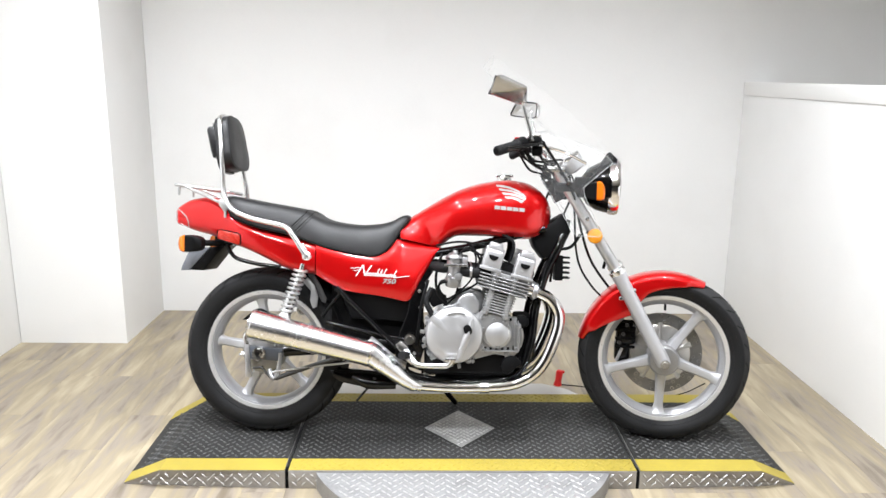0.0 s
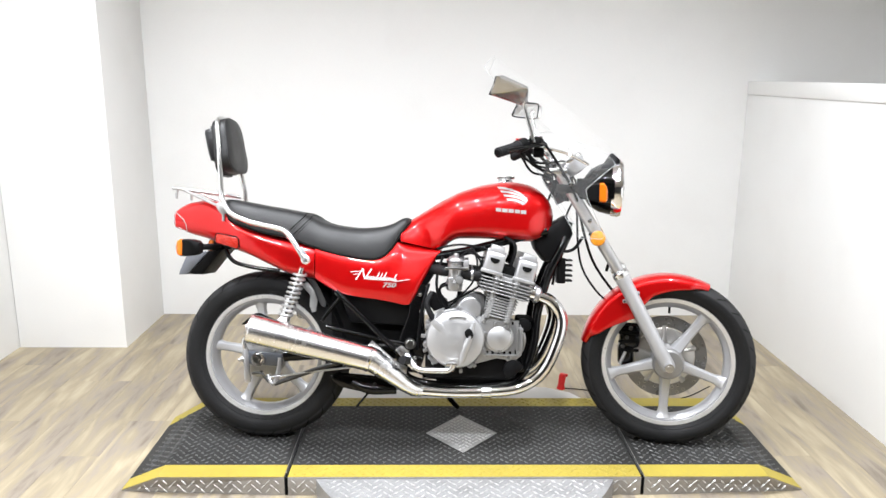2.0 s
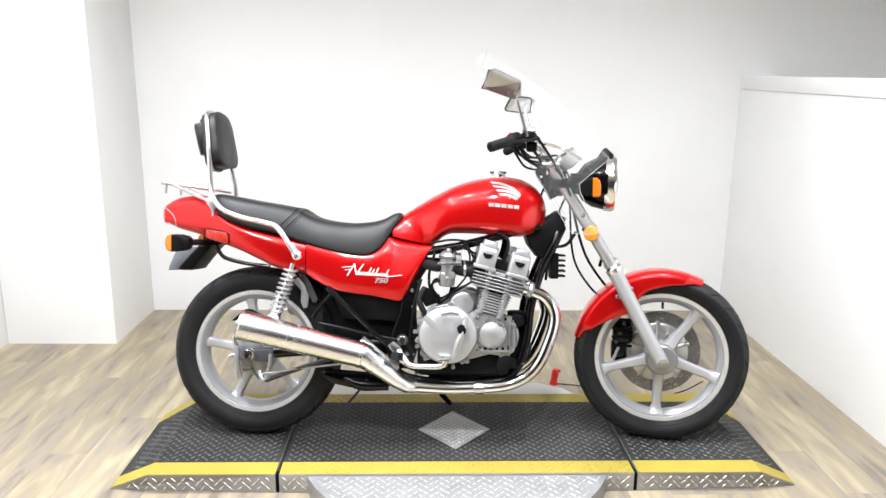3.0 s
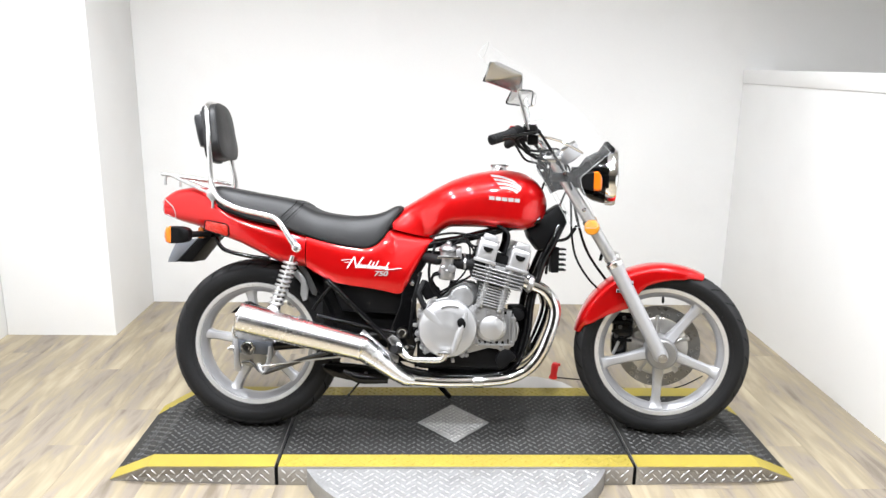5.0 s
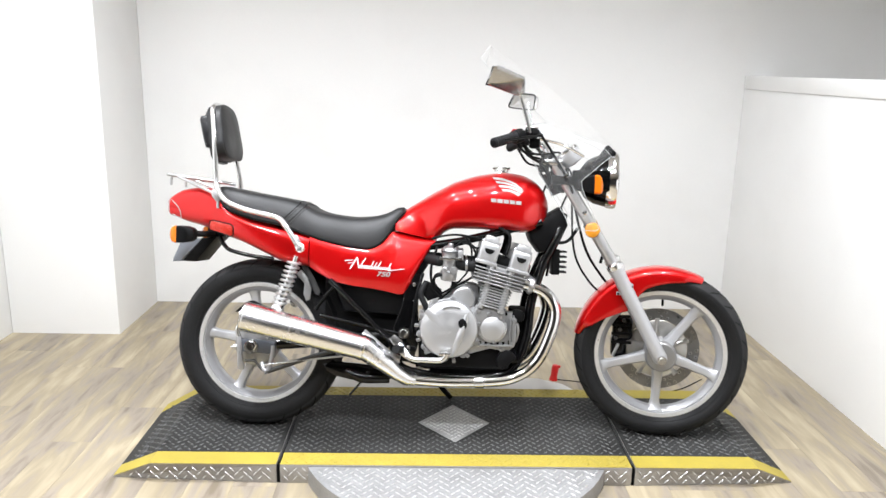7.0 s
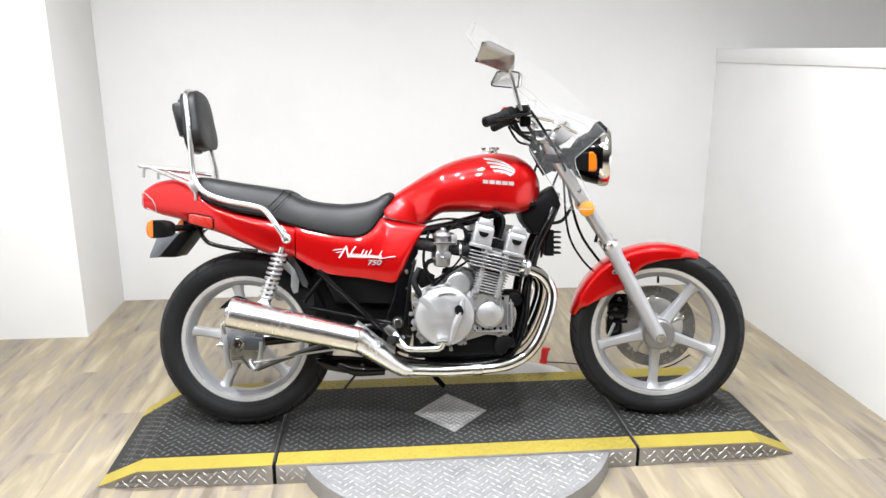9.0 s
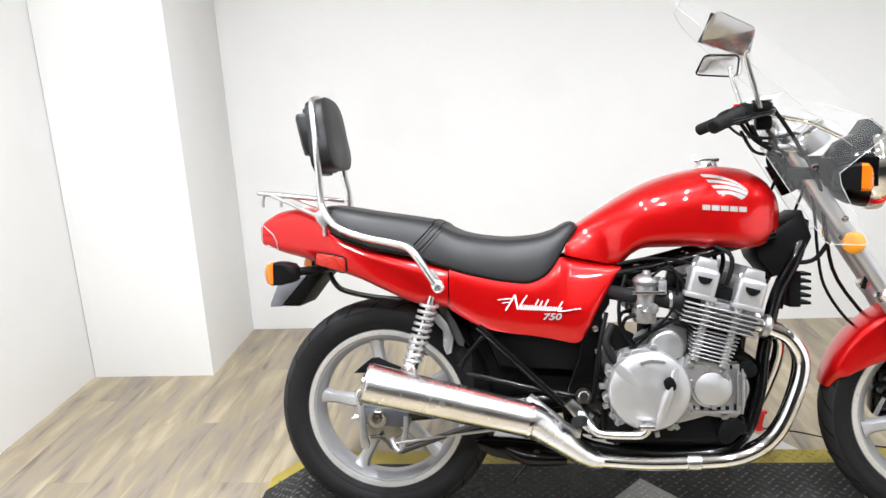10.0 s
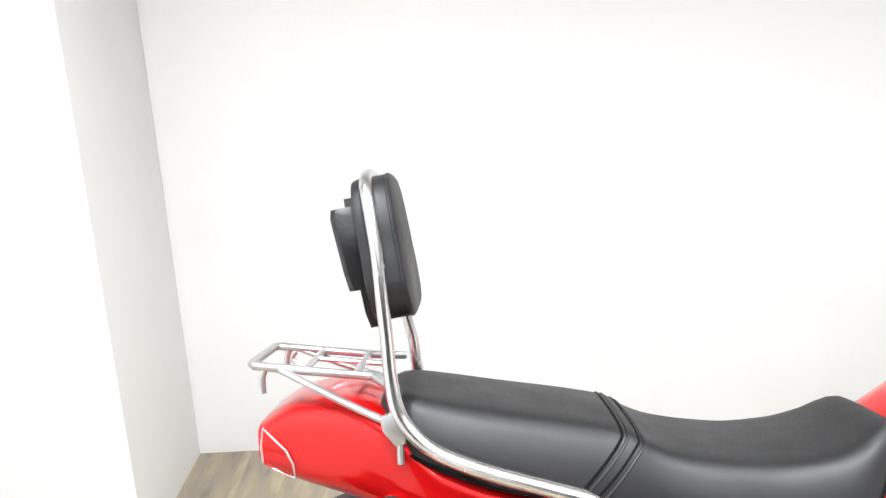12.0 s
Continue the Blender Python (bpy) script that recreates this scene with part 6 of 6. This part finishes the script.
for s in (-1, 1):
    lobe = [(0.318, 1.167), (0.264, 1.16), (0.268, 1.113), (0.276, 1.03), (0.335, 0.935), (0.424, 0.797), (0.436, 0.788), (0.512, 0.787), (0.522, 0.797), (0.458, 0.935), (0.454, 0.963), (0.504, 1.007), (0.555, 1.052), (0.518, 1.089), (0.42, 1.13)]
    turn = S @ Matrix.Translation((0.4, s * 0.165, 1.0)) @ Matrix.Rotation(s * radians(9), 4, "Z") @ Matrix.Translation((-0.4, 0, -1.0))
    n = len(lobe)
    mesh("windshield_lobe", [(x, 0, z) for x, z in lobe], [tuple(range(n))], clear_lobe, screen, "hazy clear lower lobe", smooth=False, m=turn)
    tube("lobe_edge", [(x, 0, z) for x, z in lobe], 0.001, clear_edge, screen, straight=True, seg=6, m=turn)
    fold = [(0.262, 1.164), (0.323, 1.166), (0.3, 1.132), (0.267, 1.112)]
    mesh("lobe_fold", [(x, -s * 0.002, z) for x, z in fold], [(0, 1, 2, 3)], clear_fold, screen, "hazy folded corner of the clear sheet", smooth=False, m=turn)
    for x, z in ((0.47, 0.85), (0.40, 0.98)):
        lathe("lobe_screw", [(0, 0.005), (0.006, 0.004), (0.008, 0.0), (0.008, -0.01)], (x, s * 0.17, z), (0, s, 0), chrome, screen, seg=12, m=S)
tube("shield_bracket", [(0.30, -0.15, 1.11), (0.38, -0.16, 1.09), (0.46, -0.15, 1.05)], 0.005, chrome, screen, "chrome shield bracket", 8, m=S)
plate("brow", [(0.5, 1.03), (0.54, 1.092), (0.548, 1.094), (0.576, 1.068), (0.574, 1.056), (0.53, 1.012)], -0.055, 0.055, black_plastic, bike, "black brow above the headlight", 0.004, S)

# backrest, rails and luggage rack
rail_half = [(-0.568, -0.207, 0.684), (-0.579, -0.207, 0.699), (-0.62, -0.203, 0.76), (-0.646, -0.196, 0.786), (-0.69, -0.186, 0.798), (-0.775, -0.162, 0.815), (-0.84, -0.144, 0.837), (-0.873, -0.136, 0.863),
             (-0.891, -0.131, 0.894), (-0.898, -0.128, 0.94), (-0.901, -0.127, 0.99), (-0.905, -0.126, 1.04), (-0.91, -0.121, 1.1), (-0.919, -0.11, 1.16), (-0.925, -0.09, 1.19), (-0.928, -0.05, 1.204), (-0.928, 0, 1.208)]
bend = lambda z: 0.016 * max(0.0, 1 - abs(z - 0.925) / 0.09)
backrest = tube("backrest", rail_half + [(x + bend(z), -y, z) for x, y, z in rail_half[-2::-1]], [0.0105] * 9 + [0.0092] * 15 + [0.0105] * 9, rail_chrome, bike, "chrome side rails rising into a backrest hoop", 14)
for s in (-1, 1):
    plate("rail_tab", [(-0.596, 0.721), (-0.579, 0.731), (-0.555, 0.693), (-0.551, 0.68), (-0.558, 0.669), (-0.571, 0.669), (-0.58, 0.677)], s * 0.206, s * 0.213, satin_chrome, backrest, bevel=0.002)
    lathe("rail_bolt", [(0, 0.008), (0.008, 0.007), (0.012, 0.002), (0.016, 0.0), (0.017, -0.012)], (-0.565, s * 0.214, 0.683), (0, s, 0), satin_chrome, backrest, seg=16)
BM = Matrix.Translation((-0.89, 0, 0.992)) @ Matrix.Rotation(radians(-9), 4, "Y")


def pad_loop(g, x, k=48):
    return [(x, (0.114 + 0.01 * (math.sin(a) < 0)) * g * power(math.cos(a), 0.55), 0.113 + 0.103 * g * power(math.sin(a), 0.45 if math.sin(a) < 0 else 0.8)) for a in np.linspace(0, 2 * math.pi, k, endpoint=False)]


loft("pad", [pad_loop(0.9, -0.028), pad_loop(0.985, -0.026), pad_loop(1.0, -0.02), pad_loop(1.0, 0.022), pad_loop(0.985, 0.0265), pad_loop(0.94, 0.029), pad_loop(0.5, 0.032)], seat_vinyl, backrest, "black vinyl backrest pad", m=BM, sharp=50)
tube("pad_welt", pad_loop(0.998, 0.0235), 0.0018, seat_vinyl, backrest, closed=True, step=1, seg=6, m=BM)
tube("pad_welt", pad_loop(1.0, -0.012), 0.0026, seat_vinyl, backrest, closed=True, step=1, seg=6, m=BM)
loft("rear_pouch", [[(x + 0.013 - d, y * g, z) for x, y, z in ((-0.04, -0.078, 0.062), (-0.042, -0.086, 0.09), (-0.046, -0.086, 0.165), (-0.044, -0.078, 0.178), (-0.044, 0.078, 0.178), (-0.046, 0.086, 0.165), (-0.042, 0.086, 0.09), (-0.04, 0.078, 0.062))] for d, g in ((-0.01, 1.0), (0.0, 1.04), (0.022, 1.02), (0.03, 0.9))], black_leather, backrest, "black leather pouch", m=BM)
loft("pad_back", [[(x, y, z) for y, z in ((-0.055, 0.004), (0.055, 0.004), (0.08, 0.03), (0.088, 0.1), (0.07, 0.19), (-0.07, 0.19), (-0.088, 0.1), (-0.08, 0.03))] for x in (-0.04, -0.022)], black_leather, backrest, m=BM)
rack_w = 0.076
RY = 0.018
rack = tube("luggage_rack", [(-0.898, -0.112, 0.916), (-0.93, RY - rack_w, 0.921), (-1.02, RY - rack_w, 0.931), (-1.1, RY - rack_w, 0.941), (-1.106, RY - rack_w + 0.01, 0.942), (-1.106, RY + rack_w - 0.01, 0.942), (-1.1, RY + rack_w, 0.941), (-1.02, RY + rack_w, 0.931), (-0.93, RY + rack_w, 0.921), (-0.898, 0.115, 0.916)], 0.0065, rack_steel, bike, "chrome luggage rack", 10, straight=True)
for x, z in ((-0.955, 0.924), (-1.028, 0.932)):
    tube("cross_bar", [(x, RY - rack_w, z), (x, RY + rack_w, z)], 0.005, rack_steel, rack, straight=True, seg=8)
tube("middle_bar", [(-0.92, RY + 0.012, 0.92), (-1.028, RY + 0.012, 0.932)], 0.0045, rack_steel, rack, straight=True, seg=8)
tube("rack_hook", [(-1.068, RY + 0.05, 0.936), (-1.075, RY + 0.05, 0.926), (-1.068, RY + 0.05, 0.918)], 0.004, rack_steel, rack, seg=8)
for s in (-1, 1):
    y = RY + s * rack_w
    tube("rack_strut", [(-1.065, y, 0.935), (-0.97, s * 0.098, 0.897), (-0.885, s * 0.128, 0.864)], 0.0055, rack_steel, rack, seg=8)
    tube("rack_hook", [(-1.084, y, 0.938), (-1.089, y, 0.923), (-1.089, y, 0.901)], 0.005, rack_steel, rack, seg=8)
    plate("rack_mount", [(-0.914, 0.882), (-0.898, 0.888), (-0.878, 0.862), (-0.88, 0.846), (-0.894, 0.842), (-0.91, 0.862)], s * 0.126, s * 0.137, rack_steel, rack, bevel=0.003)
    tube("mount_peg", [(-0.888, s * 0.131, 0.852), (-0.888, s * 0.131, 0.818)], 0.005, rack_steel, rack, straight=True, seg=8)

# rear signals, inner fender and plate carrier
for s in (-1, 1):
    wedge = lambda g, x, lean=0.0: [(x + lean * (z - 0.72), s * 0.17 + y * g, 0.72 + (z - 0.72) * g) for y, z in ((-0.036, 0.694), (-0.036, 0.746), (-0.03, 0.751), (0.03, 0.751), (0.036, 0.746), (0.036, 0.694), (0.03, 0.689), (-0.03, 0.689))]
    sig = loft("rear_signal", [wedge(0.55, -0.955), wedge(0.8, -0.966), wedge(0.97, -0.99), wedge(1.0, -1.012)], black_plastic, bike, "black wedge-shaped rear turn signal")
    loft("signal_lens", [wedge(0.99, -1.012), wedge(1.0, -1.018), wedge(0.8, -1.033), wedge(0.2, -1.046)], amber_lens, sig, "amber signal lens")
    tube("signal_stalk", [(-0.97, s * 0.15, 0.722), (-0.94, s * 0.12, 0.722), (-0.926, s * 0.06, 0.722)], 0.012, black_plastic, sig, seg=10)
rings = []
for deg in np.linspace(12, 66, 25):
    a = radians(float(deg))
    r = 0.336
    line = [(t * 0.085, r - 0.03 * abs(t) ** 3) for t in np.linspace(-1, 1, 9)]
    line += [(y * 0.97, rr - 0.004) for y, rr in line][::-1]
    rings.append([(RW[0] + rr * math.cos(a), y, RW[1] + rr * math.sin(a) * (1.0 + 0.12 * max(0, math.sin(a)))) for y, rr in line])
loft("inner_fender", rings, black_plastic, bike, "black plastic inner rear fender", sharp=50)
plate("fender_flap", [(-1.035, 0.618), (-0.984, 0.617), (-0.93, 0.685), (-0.905, 0.712), (-0.955, 0.706)], -0.08, 0.08, black_plastic, bike, "black rear fender flap", 0.004)
plate("plate_carrier", [(-1.07, 0.616), (-1.066, 0.632), (-1.043, 0.685), (-1.0, 0.7), (-0.957, 0.707), (-1.037, 0.6175)], -0.083, 0.083, grey_plate, bike, "blank grey plate carrier", 0.003)
tube("tail_loop", [(-0.887, -0.1, 0.713), (-0.87, -0.1, 0.682), (-0.844, -0.1, 0.663), (-0.765, -0.1, 0.645), (-0.685, -0.1, 0.637)], 0.0075, black_paint, bike, "black tail frame loop", 10)

# cables and hoses
cables = [
    ([(0.3, -0.17, 1.13), (0.36, -0.15, 1.04), (0.42, -0.12, 0.93), (0.45, -0.05, 0.8), (0.5, 0.04, 0.66), (0.62, 0.07, 0.5)], 0.005, S),
    ([(0.22, -0.2, 1.10), (0.26, -0.17, 1.05), (0.33, -0.1, 1.0), (0.32, -0.05, 0.93), (0.25, -0.03, 0.80), (0.0, -0.04, 0.72)], 0.004, S),
    ([(0.22, -0.21, 1.095), (0.25, -0.2, 1.06), (0.31, -0.14, 1.055), (0.38, -0.08, 1.06), (0.4, 0.0, 0.99)], 0.004, S),
    ([(0.22, 0.2, 1.10), (0.27, 0.17, 1.06), (0.36, 0.1, 1.05), (0.42, 0.04, 0.97), (0.38, 0.0, 0.85)], 0.004, S),
    ([(0.39, 0.055, 1.05), (0.42, -0.02, 0.9), (0.43, -0.06, 0.75), (0.45, -0.05, 0.66), (0.5, -0.03, 0.58), (0.55, 0.0, 0.53)], 0.004, S),
    ([(0.39, -0.05, 0.83), (0.37, -0.08, 0.78), (0.34, -0.085, 0.7), (0.33, -0.05, 0.6)], 0.005, None),
    ([(0.43, -0.11, 0.78), (0.4, -0.1, 0.735), (0.36, -0.09, 0.725), (0.33, -0.06, 0.74)], 0.006, None),
    ([(0.47, -0.12, 0.80), (0.51, -0.1, 0.77), (0.545, -0.08, 0.72), (0.535, -0.08, 0.66)], 0.006, S),
    ([(0.0, -0.13, 0.72), (0.05, -0.145, 0.70), (0.07, -0.15, 0.62), (0.03, -0.15, 0.58), (-0.06, -0.13, 0.53)], 0.004, None),
    ([(-0.08, -0.12, 0.7), (-0.1, -0.145, 0.62), (-0.09, -0.15, 0.55), (-0.05, -0.14, 0.5)], 0.005, None),
    ([(-0.13, -0.12, 0.6), (-0.15, -0.145, 0.52), (-0.16, -0.145, 0.44), (-0.17, -0.13, 0.36)], 0.006, None),
    ([(-0.02, -0.13, 0.575), (-0.03, -0.14, 0.54), (-0.09, -0.14, 0.49)], 0.004, None),
]
for pts, r, m in cables:
    tube("cable", pts, r, black_plastic, bike, "black control cable", 8, m=m)

# ribs round the grips
for s in (-1, 1):
    a, b = Vector((0.152, s * 0.322, 1.087)), Vector((0.214, s * 0.222, 1.112))
    ribs = join(*[lathe_data([(0.0164, -0.0022), (0.0176, -0.0012), (0.0176, 0.0012), (0.0164, 0.0022)], a.lerp(b, 0.1 + 0.05 * k), b - a, 16, True) for k in range(16)])
    mesh("grip_ribs", *ribs, rubber, bike, "ribbed rubber of the grip", m=S)

# ---- small things on the floor ----
clamp = thing("red_clamp", "small red plastic strap clamp standing on the floor", "clamp", pose(0.49, 0.6, 0.0))
lathe("clamp_body", [(0.0, 0.075), (0.012, 0.074), (0.017, 0.06), (0.015, 0.02), (0.02, 0.0)], (0, 0, 0), (0.1, 0, 1), red_plastic, clamp, seg=16)
box("clamp_hook", (-0.008, -0.006, 0.06), (0.03, 0.006, 0.072), red_plastic, clamp, bevel=0.003)
cord = tube("floor_cord", [(0.5, 0.6, 0.0025), (0.62, 0.57, 0.0025), (0.75, 0.5, 0.0025), (0.9, 0.46, 0.0025), (1.05, 0.5, 0.0025), (1.2, 0.62, 0.0025)], 0.0022, black_plastic)
tagged(cord, "thin black cord lying on the plank floor", "cord")


# ---- floor of planks ----
floor = box("floor", (FX0 - 0.12, FY - 0.12, -0.05), (FX1 + 0.12, Y1 + 0.12, -0.004), joint_dark)
tagged(floor, "pale brown wood plank floor with grey and tan grain", "floor", "", "structure")
PW, PL = 0.152, 1.22
plank_meshes = {}


def plank_mesh(length):
    key = round(length, 3)
    if key not in plank_meshes:
        bm = bmesh.new()
        add_box(bm, 0.0002, PW - 0.0002, 0.0002, key - 0.0002, -0.012, 0.0, 0.0004)
        data = bpy.data.meshes.new("plank")
        bm.to_mesh(data)
        bm.free()
        data.materials.append(plank_wood)
        plank_meshes[key] = data
    return plank_meshes[key]


rng = random.Random(4)
PY = -3.2
col = 0
px = X0
while px < X1:
    y = PY - rng.choice((0.2, 0.5, 0.8, 1.0))
    while y < Y1:
        y2 = y + PL
        lo, hi = max(y, PY), min(y2, Y1)
        if hi - lo > 0.02:
            ob = new("plank", plank_mesh(hi - lo))
            ob.parent = floor
            ob.location = (px, lo, 0)
        y = y2
    px += PW


# the floor beyond the bay, in longer runs of the same planks
verts, faces = [], []
def long_plank(x0, x1, y0, y1):
    k = len(verts)
    verts.extend([(x0 + 0.001, y0 + 0.001, 0), (x1 - 0.001, y0 + 0.001, 0), (x1 - 0.001, y1 - 0.001, 0), (x0 + 0.001, y1 - 0.001, 0)])
    faces.append((k, k + 1, k + 2, k + 3))
xx = FX0
while xx < FX1:
    yy = FY - rng.random()
    while yy < PY:
        long_plank(xx, xx + PW, max(yy, FY), min(yy + PL, PY))
        yy += PL
    xx += PW
mesh("far_planks", verts, faces, plank_wood, floor, smooth=False, kind="stuff")
verts, faces = [], []
xx = XR + 0.002
while xx < FX1:
    long_plank(xx, min(xx + PW, FX1), PY, Y1)
    xx += PW
mesh("side_planks", verts, faces, plank_wood, floor, smooth=False, kind="stuff")
